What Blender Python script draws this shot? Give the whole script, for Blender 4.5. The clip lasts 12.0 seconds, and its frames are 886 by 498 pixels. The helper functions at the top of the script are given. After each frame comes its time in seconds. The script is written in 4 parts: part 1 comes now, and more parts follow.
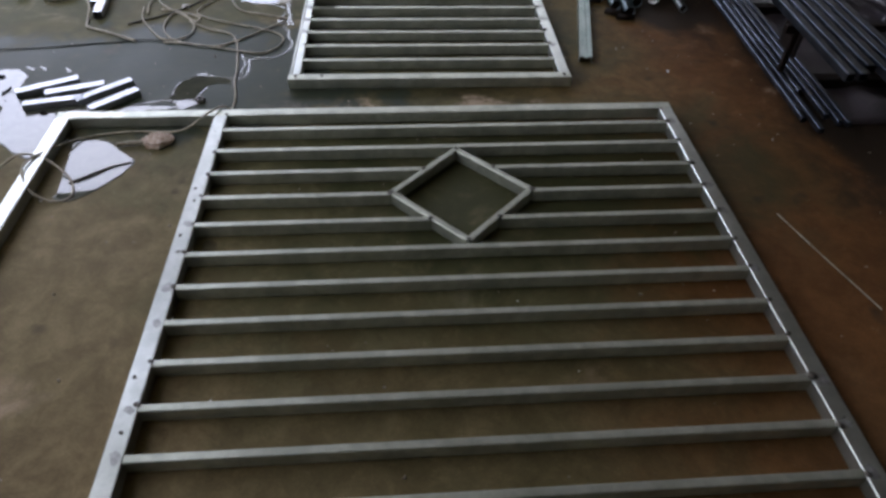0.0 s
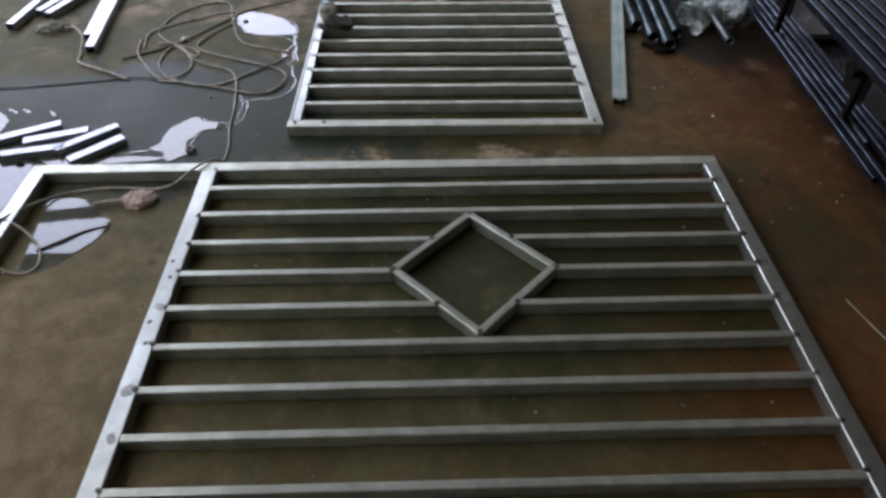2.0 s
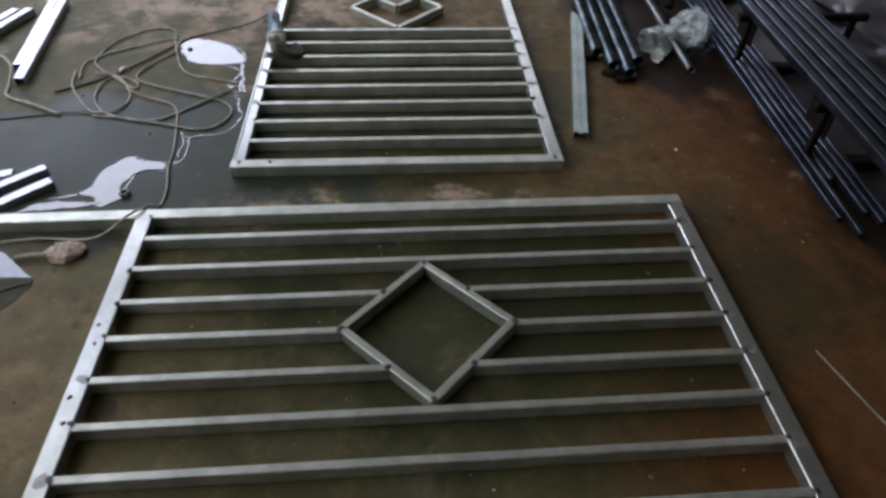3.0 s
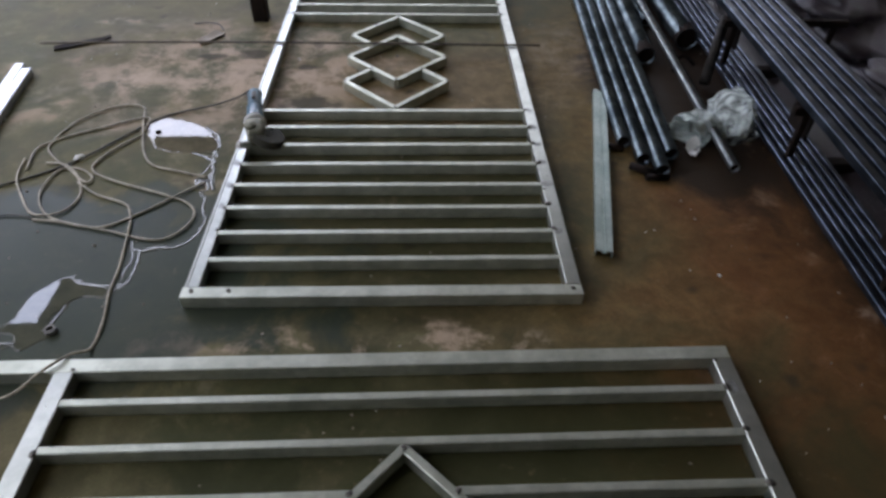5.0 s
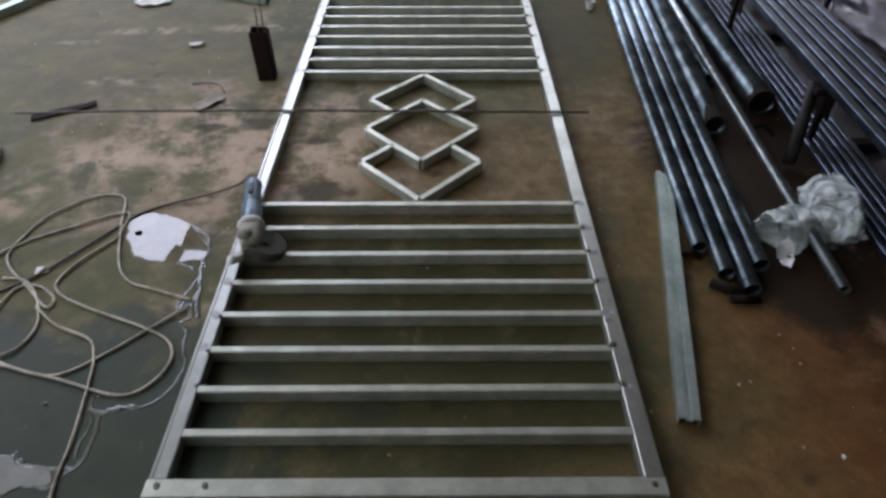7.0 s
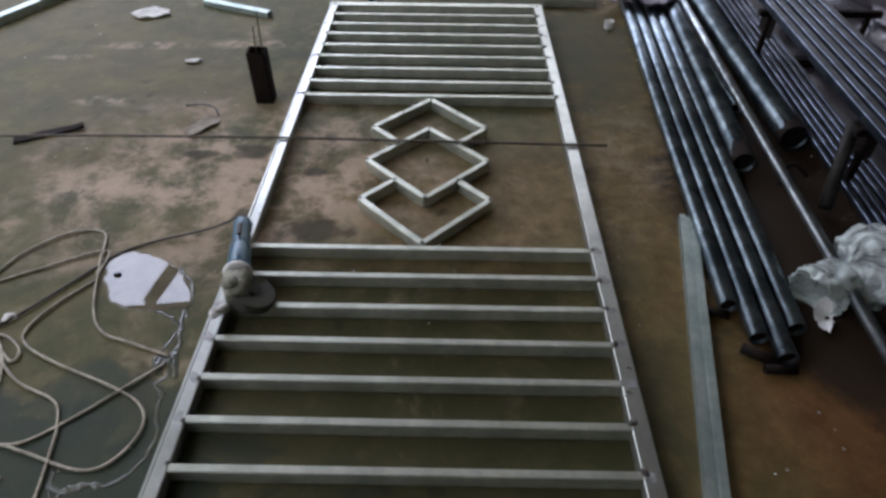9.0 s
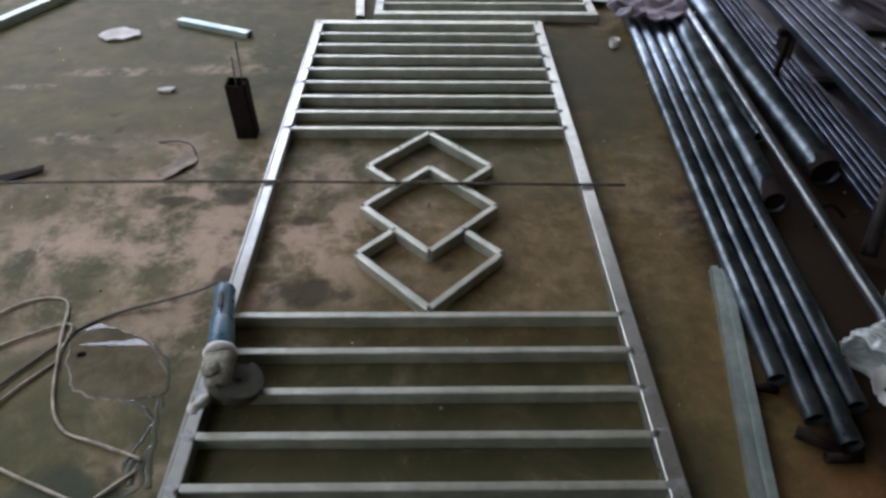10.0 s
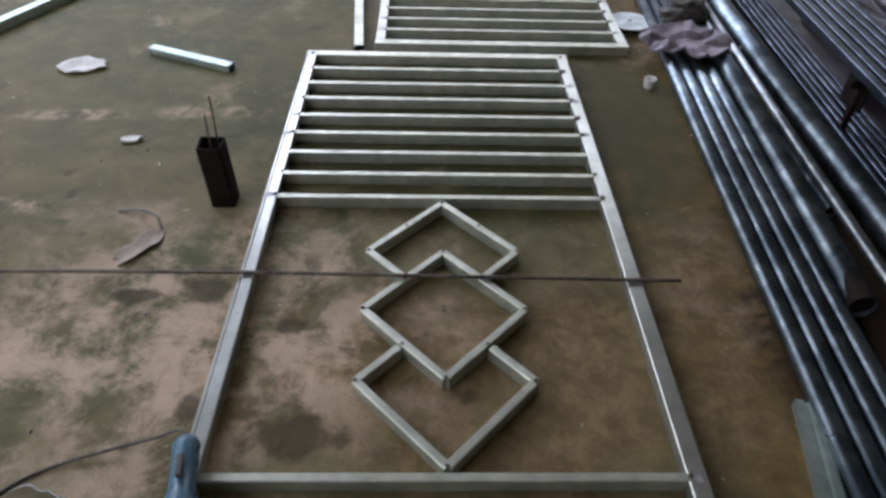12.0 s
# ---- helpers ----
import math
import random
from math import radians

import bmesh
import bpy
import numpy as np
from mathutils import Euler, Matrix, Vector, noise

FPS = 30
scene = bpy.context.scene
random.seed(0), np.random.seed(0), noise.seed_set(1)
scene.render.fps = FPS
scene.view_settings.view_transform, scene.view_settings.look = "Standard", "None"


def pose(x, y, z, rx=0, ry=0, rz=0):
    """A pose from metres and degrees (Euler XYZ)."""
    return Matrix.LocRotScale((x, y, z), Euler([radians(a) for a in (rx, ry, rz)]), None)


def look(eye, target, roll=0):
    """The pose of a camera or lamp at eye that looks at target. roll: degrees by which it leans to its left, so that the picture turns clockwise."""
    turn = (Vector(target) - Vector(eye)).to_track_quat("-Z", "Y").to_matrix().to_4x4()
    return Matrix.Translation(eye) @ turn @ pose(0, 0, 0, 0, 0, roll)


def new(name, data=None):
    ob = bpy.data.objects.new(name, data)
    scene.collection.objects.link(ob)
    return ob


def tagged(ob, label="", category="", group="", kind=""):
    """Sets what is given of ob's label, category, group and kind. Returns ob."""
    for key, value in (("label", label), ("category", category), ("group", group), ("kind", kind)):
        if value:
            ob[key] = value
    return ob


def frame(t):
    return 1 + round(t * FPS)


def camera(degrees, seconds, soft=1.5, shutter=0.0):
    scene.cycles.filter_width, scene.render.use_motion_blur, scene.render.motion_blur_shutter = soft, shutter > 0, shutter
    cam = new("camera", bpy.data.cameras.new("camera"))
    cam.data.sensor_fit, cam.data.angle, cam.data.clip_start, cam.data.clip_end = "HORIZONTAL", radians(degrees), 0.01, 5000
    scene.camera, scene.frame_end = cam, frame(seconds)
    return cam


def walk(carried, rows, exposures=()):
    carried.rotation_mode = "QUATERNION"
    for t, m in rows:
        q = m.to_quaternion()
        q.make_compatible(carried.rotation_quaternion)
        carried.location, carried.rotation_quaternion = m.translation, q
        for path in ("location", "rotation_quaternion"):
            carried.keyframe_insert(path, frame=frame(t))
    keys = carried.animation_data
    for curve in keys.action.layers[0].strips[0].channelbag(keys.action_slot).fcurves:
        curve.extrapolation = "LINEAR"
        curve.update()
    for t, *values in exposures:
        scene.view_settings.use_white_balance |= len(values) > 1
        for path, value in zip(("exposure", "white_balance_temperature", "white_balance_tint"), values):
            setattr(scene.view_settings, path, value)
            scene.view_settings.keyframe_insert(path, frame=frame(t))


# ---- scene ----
# camera: seconds, x, y, z, pitch, roll, yaw
cam = camera(68.7, 12.0, soft=3.0)
ROWS = [
    (0.0, -0.140, -0.017, 1.565, -44.37, -1.36, -3.36),
    (0.5, -0.157, 0.041, 1.558, -44.28, -1.29, -2.57),
    (1.0, -0.156, 0.124, 1.548, -44.08, -0.37, -0.49),
    (1.5, -0.126, 0.227, 1.539, -44.72, -0.04, -0.73),
    (2.0, -0.059, 0.388, 1.540, -44.23, -0.22, -1.08),
    (2.5, -0.005, 0.515, 1.550, -42.50, 0.45, -1.01),
    (3.0, 0.004, 0.585, 1.554, -43.61, -1.34, -3.63),
    (3.5, -0.002, 0.767, 1.557, -42.81, -1.50, -4.90),
    (5.5, 0.135, 1.305, 1.553, -41.77, -1.09, -1.02),
    (6.0, 0.124, 1.461, 1.537, -41.93, -1.09, -0.89),
    (6.5, 0.083, 1.682, 1.558, -41.63, -0.53, -0.58),
    (8.5, 0.105, 2.063, 1.549, -41.25, 0.10, 0.36),
    (9.0, 0.099, 2.113, 1.552, -41.33, -0.44, 0.96),
    (9.5, 0.091, 2.232, 1.541, -41.64, -0.98, -0.44),
    (10.0, 0.017, 2.450, 1.542, -41.55, -0.60, -0.78),
    (10.5, -0.028, 2.565, 1.541, -42.51, -2.09, -2.64),
    (11.0, -0.073, 2.636, 1.516, -43.29, -1.99, -2.80),
    (11.5, -0.062, 2.781, 1.523, -40.86, -2.09, -2.20),
    (12.0, -0.053, 3.038, 1.527, -42.48, -1.44, -0.83),
]
walk(cam, [(t, pose(x, y, z, 90 + pitch, roll, yaw)) for t, x, y, z, pitch, roll, yaw in ROWS], [(0.0, 1.65), (3.0, 1.7), (5.0, 1.81), (7.0, 1.82), (9.0, 1.77), (11.0, 1.79), (12.0, 1.85)])

# ---- light: an overcast sky that comes in where the roof and the wall stop, ahead and to the side ----
SUN_UP, SUN_ROUND = radians(33), radians(-27)
world = bpy.data.worlds.new("sky")
scene.world = world
world.use_nodes = True
wn, wl = world.node_tree.nodes, world.node_tree.links
sky = wn.new("ShaderNodeTexSky")
sky.sky_type, sky.sun_disc = "NISHITA", False
sky.sun_elevation, sky.sun_rotation = SUN_UP, SUN_ROUND
sky.air_density, sky.dust_density, sky.ozone_density = 1.0, 6.0, 1.0
cloud = wn.new("ShaderNodeMix")  # thin cloud evens the sky out
cloud.data_type = "RGBA"
cloud.inputs[0].default_value, cloud.inputs[7].default_value = 0.965, (3.1, 3.22, 3.78, 1.0)
wl.new(sky.outputs["Color"], cloud.inputs[6])
wl.new(cloud.outputs[2], wn["Background"].inputs["Color"])
wn["Background"].inputs["Strength"].default_value = 0.2
sun_data = bpy.data.lights.new("sun", "SUN")
sun_data.energy, sun_data.angle, sun_data.color = 0.46, radians(35), (0.55, 0.65, 1.0)
sun = new("sun", sun_data)
sun.matrix_world = look((math.sin(SUN_ROUND) * 20, math.cos(SUN_ROUND) * 20, 20 * math.tan(SUN_UP)), (0, 0, 0))


# ---- materials ----
def material(name):
    m = bpy.data.materials.new(name)
    m.use_nodes = True
    return m, m.node_tree.nodes, m.node_tree.links, m.node_tree.nodes["Principled BSDF"]


def where(nodes, links, own=False):
    if own:
        return nodes.new("ShaderNodeTexCoord").outputs["Object"]
    return nodes.new("ShaderNodeNewGeometry").outputs["Position"]


def grain(nodes, links, at, scale, detail=4.0, rough=0.55, warp=0.0):
    n = nodes.new("ShaderNodeTexNoise")
    n.inputs["Scale"].default_value, n.inputs["Detail"].default_value = scale, detail
    n.inputs["Roughness"].default_value, n.inputs["Distortion"].default_value = rough, warp
    links.new(at, n.inputs["Vector"])
    return n.outputs["Fac"]


def ramp(nodes, links, fac, lo, hi, a=0.0, b=1.0):
    r = nodes.new("ShaderNodeMapRange")
    r.interpolation_type = "SMOOTHSTEP"
    for key, value in (("From Min", lo), ("From Max", hi), ("To Min", a), ("To Max", b)):
        r.inputs[key].default_value = value
    links.new(fac, r.inputs["Value"])
    return r.outputs["Result"]


def mixed(nodes, links, fac, a, b):
    m = nodes.new("ShaderNodeMix")
    m.data_type = "RGBA"
    for socket, value in ((m.inputs[0], fac), (m.inputs[6], a), (m.inputs[7], b)):
        if isinstance(value, tuple):
            socket.default_value = (*value, 1.0)
        elif isinstance(value, float):
            socket.default_value = value
        else:
            links.new(value, socket)
    return m.outputs[2]


def sums(nodes, links, op, a, b, c=None):
    m = nodes.new("ShaderNodeMath")
    m.operation = op
    for socket, value in zip(m.inputs, (a, b, c)):
        if isinstance(value, (int, float)):
            socket.default_value = value
        elif value is not None:
            links.new(value, socket)
    return m.outputs[0]


def relief(nodes, links, bsdf, height, strength, distance):
    b = nodes.new("ShaderNodeBump")
    b.inputs["Strength"].default_value, b.inputs["Distance"].default_value = strength, distance
    links.new(height, b.inputs["Height"])
    links.new(b.outputs["Normal"], bsdf.inputs["Normal"])


def plain(name, a, b, rough=(0.5, 0.7), metal=0.0, scale=12.0, bump=0.3, dist=0.002, own=True, fine=90.0):
    """A surface of two colours that mingle at one scale, with grain at a finer one."""
    m, n, l, p = material(name)
    at = where(n, l, own)
    big, small = grain(n, l, at, scale), grain(n, l, at, fine, 3.0)
    both = sums(n, l, "MULTIPLY_ADD", small, 0.35, sums(n, l, "MULTIPLY", big, 0.65))
    l.new(mixed(n, l, ramp(n, l, both, 0.36, 0.64), a, b), p.inputs["Base Color"])
    l.new(ramp(n, l, big, 0.3, 0.7, *rough), p.inputs["Roughness"])
    p.inputs["Metallic"].default_value = metal
    relief(n, l, p, both, bump, dist)
    return m


def patch(n, l, at, x, y, rx, ry, wob, lo=0.8, hi=1.15):
    """1 inside an oval round (x, y) with a ragged rim, 0 outside."""
    s = n.new("ShaderNodeSeparateXYZ")
    l.new(at, s.inputs[0])
    dx = sums(n, l, "DIVIDE", sums(n, l, "SUBTRACT", s.outputs[0], x), rx)
    dy = sums(n, l, "DIVIDE", sums(n, l, "SUBTRACT", s.outputs[1], y), ry)
    r = sums(n, l, "SQRT", sums(n, l, "ADD", sums(n, l, "MULTIPLY", dx, dx), sums(n, l, "MULTIPLY", dy, dy)), 0)
    r = sums(n, l, "ADD", r, sums(n, l, "MULTIPLY", sums(n, l, "SUBTRACT", wob, 0.5), 1.6))
    return ramp(n, l, r, lo, hi, 1.0, 0.0)


def floor_material():
    m, n, l, p = material("worn wet concrete")
    at = where(n, l)
    clots = grain(n, l, at, 9.0, 9.0, 0.74, 0.3)
    broad, mid, fine = grain(n, l, at, 0.9, 5.0, 0.6, 0.4), grain(n, l, at, 3.4, 6.0, 0.62, 0.6), grain(n, l, at, 42.0, 4.0)
    blot = grain(n, l, at, 4.6, 9.0, 0.7, 0.2)
    col = mixed(n, l, ramp(n, l, mid, 0.35, 0.68), (0.1, 0.09, 0.046), (0.165, 0.147, 0.084))
    col = mixed(n, l, sums(n, l, "MULTIPLY", ramp(n, l, broad, 0.42, 0.6), 0.5), col, (0.066, 0.086, 0.042))
    col = mixed(n, l, sums(n, l, "MULTIPLY", ramp(n, l, clots, 0.48, 0.72), 0.6), col, (0.23, 0.19, 0.112))
    col = mixed(n, l, sums(n, l, "MULTIPLY", ramp(n, l, clots, 0.3, 0.47, 1.0, 0.0), 0.45), col, (0.035, 0.032, 0.018))
    # lighter tan patch on the left side
    tan_wash = patch(n, l, at, -1.5, 0.9, 0.85, 1.3, mid, 0.6, 1.25)
    col = mixed(n, l, sums(n, l, "MULTIPLY", tan_wash, 0.85), col, mixed(n, l, ramp(n, l, clots, 0.35, 0.68), (0.17, 0.128, 0.07), (0.29, 0.226, 0.132)))
    # rust-red earth trodden in beside the steel
    sx = n.new("ShaderNodeSeparateXYZ")
    l.new(at, sx.inputs[0])
    side = sums(n, l, "ADD", sx.outputs[0], sums(n, l, "MULTIPLY", sums(n, l, "SUBTRACT", mid, 0.5), 1.1))
    near = sums(n, l, "MULTIPLY_ADD", sx.outputs[1], -0.225, side)
    tan = mixed(n, l, ramp(n, l, clots, 0.35, 0.65), (0.1, 0.064, 0.022), (0.19, 0.122, 0.046))
    col = mixed(n, l, sums(n, l, "MULTIPLY", ramp(n, l, side, 0.45, 0.95), 0.75), col, tan)
    earth = mixed(n, l, ramp(n, l, clots, 0.22, 0.78), (0.1, 0.04, 0.014), (0.2, 0.088, 0.033))
    col = mixed(n, l, sums(n, l, "MULTIPLY", ramp(n, l, near, 0.02, 0.75), 0.92), col, earth)
    worn = patch(n, l, at, 0.72, 2.52, 0.62, 0.3, mid, 0.5, 1.3)
    col = mixed(n, l, sums(n, l, "MULTIPLY", worn, 0.4), col, mixed(n, l, ramp(n, l, clots, 0.35, 0.65), (0.15, 0.086, 0.034), (0.3, 0.187, 0.088)))
    # shade between the wide leaf's rungs, put in as dark greenish colour
    shaded = patch(n, l, at, 0.5, 2.0, 1.15, 0.55, mid, 0.4, 1.3)
    col = mixed(n, l, sums(n, l, "MULTIPLY", shaded, 0.8), col, (0.042, 0.047, 0.022))
    # lighter brown patch at the near end
    brown_patch = patch(n, l, at, -0.05, 0.75, 1.3, 0.55, mid, 0.4, 1.3)
    col = mixed(n, l, sums(n, l, "MULTIPLY", brown_patch, 0.4), col, mixed(n, l, ramp(n, l, clots, 0.35, 0.68), (0.14, 0.09, 0.045), (0.25, 0.172, 0.095)))
    # dark olive shade under the long leaf's rungs, painted into the floor
    rung_shade = sums(n, l, "MAXIMUM", patch(n, l, at, 0.0, 3.2, 0.85, 0.75, mid, 0.5, 1.25), patch(n, l, at, 0.0, 5.5, 0.85, 0.7, mid, 0.5, 1.25))
    col = mixed(n, l, sums(n, l, "MULTIPLY", rung_shade, 0.62), col, (0.048, 0.047, 0.025))
    # green damp strip between long leaf and pipes, stile shadow painted in
    strip = patch(n, l, at, 0.86, 5.65, 0.34, 0.95, mid, 0.5, 1.25)
    col = mixed(n, l, sums(n, l, "MULTIPLY", strip, 0.7), col, (0.052, 0.056, 0.027))
    # warm dry ground round the linked diamonds
    warm = patch(n, l, at, 0.1, 4.15, 0.75, 0.42, mid, 0.5, 1.3)
    col = mixed(n, l, sums(n, l, "MULTIPLY", warm, 0.6), col, mixed(n, l, ramp(n, l, clots, 0.35, 0.66), (0.13, 0.085, 0.04), (0.3, 0.2, 0.115)))
    # pale dry scars
    scar = sums(n, l, "MULTIPLY", patch(n, l, at, -0.78, 4.32, 0.85, 0.62, mid, 0.4, 1.3), ramp(n, l, blot, 0.41, 0.6, 0.0, 1.0))
    scar2 = sums(n, l, "MULTIPLY", patch(n, l, at, -0.1, 2.5, 0.7, 0.09, mid, 0.6, 1.2), ramp(n, l, blot, 0.5, 0.64))
    scar3 = sums(n, l, "MULTIPLY", ramp(n, l, broad, 0.5, 0.64), ramp(n, l, mid, 0.52, 0.68))
    scar4 = sums(n, l, "MULTIPLY", patch(n, l, at, 0.92, 4.45, 0.24, 0.42, mid, 0.5, 1.3), ramp(n, l, blot, 0.42, 0.66))
    scar3 = sums(n, l, "MAXIMUM", scar3, sums(n, l, "MULTIPLY", scar4, 0.6))
    for x, y, rx, ry in ((-1.02, 5.6, 0.26, 0.07), (-1.6, 5.56, 0.3, 0.05), (-0.97, 4.905, 0.09, 0.014), (-1.55, 4.92, 0.16, 0.05), (-1.95, 5.4, 0.12, 0.03), (-1.5, 4.3, 0.14, 0.06)):
        scuff = sums(n, l, "MULTIPLY", patch(n, l, at, x, y, rx, ry, mid, 0.5, 1.25), ramp(n, l, clots, 0.42, 0.62))
        scar3 = sums(n, l, "MAXIMUM", scar3, scuff)
    pale = sums(n, l, "MAXIMUM", sums(n, l, "MAXIMUM", scar, scar2), sums(n, l, "MULTIPLY", scar3, 0.7))
    col = mixed(n, l, sums(n, l, "MULTIPLY", pale, 0.85), col, (0.53, 0.405, 0.33))
    # dark oil spots
    for x, y, rx, ry in ((-0.46, 4.35, 0.055, 0.035), (-0.40, 3.965, 0.13, 0.07), (-0.68, 4.06, 0.05, 0.06), (-0.75, 4.5, 0.09, 0.06), (-0.97, 4.47, 0.08, 0.04)):
        col = mixed(n, l, sums(n, l, "MULTIPLY", patch(n, l, at, x, y, rx, ry, grain(n, l, at, 14.0, 5.0), 0.6, 1.2), 0.8), col, (0.05, 0.042, 0.026))
    oil = ramp(n, l, grain(n, l, at, 5.3, 2.0, 0.5), 0.66, 0.74)
    col = mixed(n, l, sums(n, l, "MULTIPLY", oil, 0.6), col, (0.035, 0.032, 0.024))
    # shade among the pipe ends and under the rack, painted near-black
    rack_shade = sums(n, l, "MAXIMUM", patch(n, l, at, 1.43, 4.2, 0.4, 1.15, mid, 0.75, 1.2), patch(n, l, at, 1.95, 3.0, 0.42, 2.9, mid, 0.5, 1.3))
    col = mixed(n, l, sums(n, l, "MULTIPLY", rack_shade, 0.94), col, (0.02, 0.013, 0.009))
    # damp
    wet = sums(n, l, "MAXIMUM", patch(n, l, at, -1.35, 2.75, 1.15, 0.5, mid), sums(n, l, "MULTIPLY", patch(n, l, at, -0.88, 3.05, 0.3, 0.3, mid), 0.7))
    col = mixed(n, l, sums(n, l, "MULTIPLY", wet, 0.8), col, (0.032, 0.05, 0.044))
    flecks = sums(n, l, "MULTIPLY", ramp(n, l, grain(n, l, at, 26.0, 6.0, 0.75), 0.58, 0.7), ramp(n, l, mid, 0.42, 0.6))
    col = mixed(n, l, sums(n, l, "MULTIPLY", flecks, 0.35), col, (0.34, 0.27, 0.185))
    specks = ramp(n, l, grain(n, l, at, 150.0, 2.0), 0.3, 0.75)
    col = mixed(n, l, sums(n, l, "MULTIPLY", specks, 0.25), col, (0.05, 0.045, 0.035))
    warm_tint = n.new("ShaderNodeMix")  # even warm tint over the whole floor, offsetting the blue skylight
    warm_tint.data_type, warm_tint.blend_type = "RGBA", "MULTIPLY"
    warm_tint.inputs[0].default_value, warm_tint.inputs[7].default_value = 1.0, (1.03, 1.0, 0.87, 1.0)
    l.new(col, warm_tint.inputs[6])
    l.new(warm_tint.outputs[2], p.inputs["Base Color"])
    rough = sums(n, l, "MULTIPLY_ADD", mid, 0.3, 0.5)
    l.new(sums(n, l, "MULTIPLY_ADD", wet, -0.02, 0.12), p.inputs["Specular IOR Level"])
    l.new(sums(n, l, "SUBTRACT", rough, sums(n, l, "MULTIPLY", wet, 0.2)), p.inputs["Roughness"])
    h = sums(n, l, "MULTIPLY_ADD", fine, 0.25, sums(n, l, "MULTIPLY", blot, 0.5))
    relief(n, l, p, h, 0.35, 0.004)
    return m


def water_material(name, a, b):
    m, n, l, p = material(name)
    at = where(n, l)
    l.new(mixed(n, l, ramp(n, l, grain(n, l, at, 9.0, 9.0, 0.74, 0.3), 0.35, 0.65), a, b), p.inputs["Base Color"])
    p.inputs["Roughness"].default_value, p.inputs["IOR"].default_value = 0.02, 1.52
    relief(n, l, p, grain(n, l, at, 14.0, 2.0), 0.03, 0.002)
    return m


def steel_material(name, a, b, rough, streak=0.4, scale=9.0, metal=0.9, bump=0.12, vary=0.3):
    """Mill-finish tube: brushed sheen, dull blotches and a little rust."""
    m, n, l, p = material(name)
    at = where(n, l)
    big, mid, fine = grain(n, l, at, scale, 4.0), grain(n, l, at, 30.0, 4.0), grain(n, l, at, 160.0, 2.0)
    col = mixed(n, l, ramp(n, l, big, 0.35, 0.66), a, b)
    dull = sums(n, l, "MULTIPLY", ramp(n, l, mid, 0.42, 0.62), 0.2)
    col = mixed(n, l, dull, col, tuple(0.6 * c for c in a))
    rust = ramp(n, l, mid, 0.66, 0.78)
    col = mixed(n, l, sums(n, l, "MULTIPLY", rust, streak), col, (0.16, 0.11, 0.07))
    l.new(col, p.inputs["Base Color"])
    l.new(sums(n, l, "MULTIPLY_ADD", mid, vary, rough - 0.04), p.inputs["Roughness"])
    l.new(sums(n, l, "MULTIPLY_ADD", rust, -0.6, metal), p.inputs["Metallic"])
    relief(n, l, p, sums(n, l, "MULTIPLY_ADD", fine, 0.4, mid), bump, 0.001)
    return m


FLOOR = floor_material()
WATER = water_material("standing water", (0.1, 0.088, 0.056), (0.17, 0.145, 0.095))
FILM = water_material("thin dark water film", (0.062, 0.066, 0.05), (0.1, 0.1, 0.072))
STEEL = steel_material("zinc-grey steel", (0.44, 0.455, 0.375), (0.59, 0.605, 0.51), 0.31, 0.25, 9.0, 0.66)
STILE = steel_material("smooth zinc-grey box steel", (0.42, 0.435, 0.395), (0.51, 0.525, 0.485), 0.28, 0.12, 6.0, 0.82, 0.04, 0.12)
BRIGHT = steel_material("clean cut steel", (0.32, 0.33, 0.345), (0.4, 0.41, 0.43), 0.24, 0.1, 5.0, 0.8, 0.05)
PIPE = steel_material("oiled pipe steel", (0.105, 0.135, 0.155), (0.26, 0.31, 0.34), 0.22, 0.3, 9.0, 0.9, 0.5)
DARKSTEEL = steel_material("dark rolled steel", (0.032, 0.04, 0.052), (0.085, 0.1, 0.128), 0.24, 0.9)
THIN = steel_material("scuffed thin pipe steel", (0.2, 0.225, 0.24), (0.4, 0.43, 0.44), 0.24, 0.5)
CHANNEL = steel_material("galvanised channel steel", (0.35, 0.42, 0.385), (0.46, 0.525, 0.485), 0.4, 0.25)
SCORCH = plain("heat-dulled steel", (0.26, 0.26, 0.245), (0.4, 0.4, 0.38), (0.5, 0.65), 0.7, 30.0, 0.1)
WELD = plain("weld slag", (0.05, 0.045, 0.04), (0.22, 0.2, 0.17), (0.4, 0.7), 0.5, 40.0)
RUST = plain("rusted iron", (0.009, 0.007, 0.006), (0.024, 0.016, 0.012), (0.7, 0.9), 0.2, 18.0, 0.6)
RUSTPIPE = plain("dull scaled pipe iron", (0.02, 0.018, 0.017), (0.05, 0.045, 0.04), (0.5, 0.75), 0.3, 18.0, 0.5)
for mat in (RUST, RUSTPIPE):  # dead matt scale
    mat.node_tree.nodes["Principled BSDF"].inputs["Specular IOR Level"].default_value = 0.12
REBAR = plain("rusty rod iron", (0.06, 0.048, 0.038), (0.17, 0.14, 0.105), (0.5, 0.8), 0.4, 25.0)
CABLE = plain("dusty rubber cable", (0.22, 0.19, 0.125), (0.54, 0.48, 0.36), (0.35, 0.6), 0.0, 16.0)
CORD = plain("black rubber cord", (0.03, 0.028, 0.024), (0.09, 0.08, 0.065), (0.5, 0.7), 0.0, 10.0)
BLUE = plain("blue tool plastic", (0.024, 0.085, 0.125), (0.06, 0.145, 0.2), (0.22, 0.4), 0.0, 14.0, 0.1)
CAST = plain("dusty cast alloy", (0.13, 0.13, 0.09), (0.32, 0.31, 0.235), (0.5, 0.7), 0.3, 25.0, 0.5)
DISC = plain("worn grinding disc", (0.028, 0.027, 0.018), (0.06, 0.056, 0.038), (0.7, 0.9), 0.0, 40.0, 0.6)
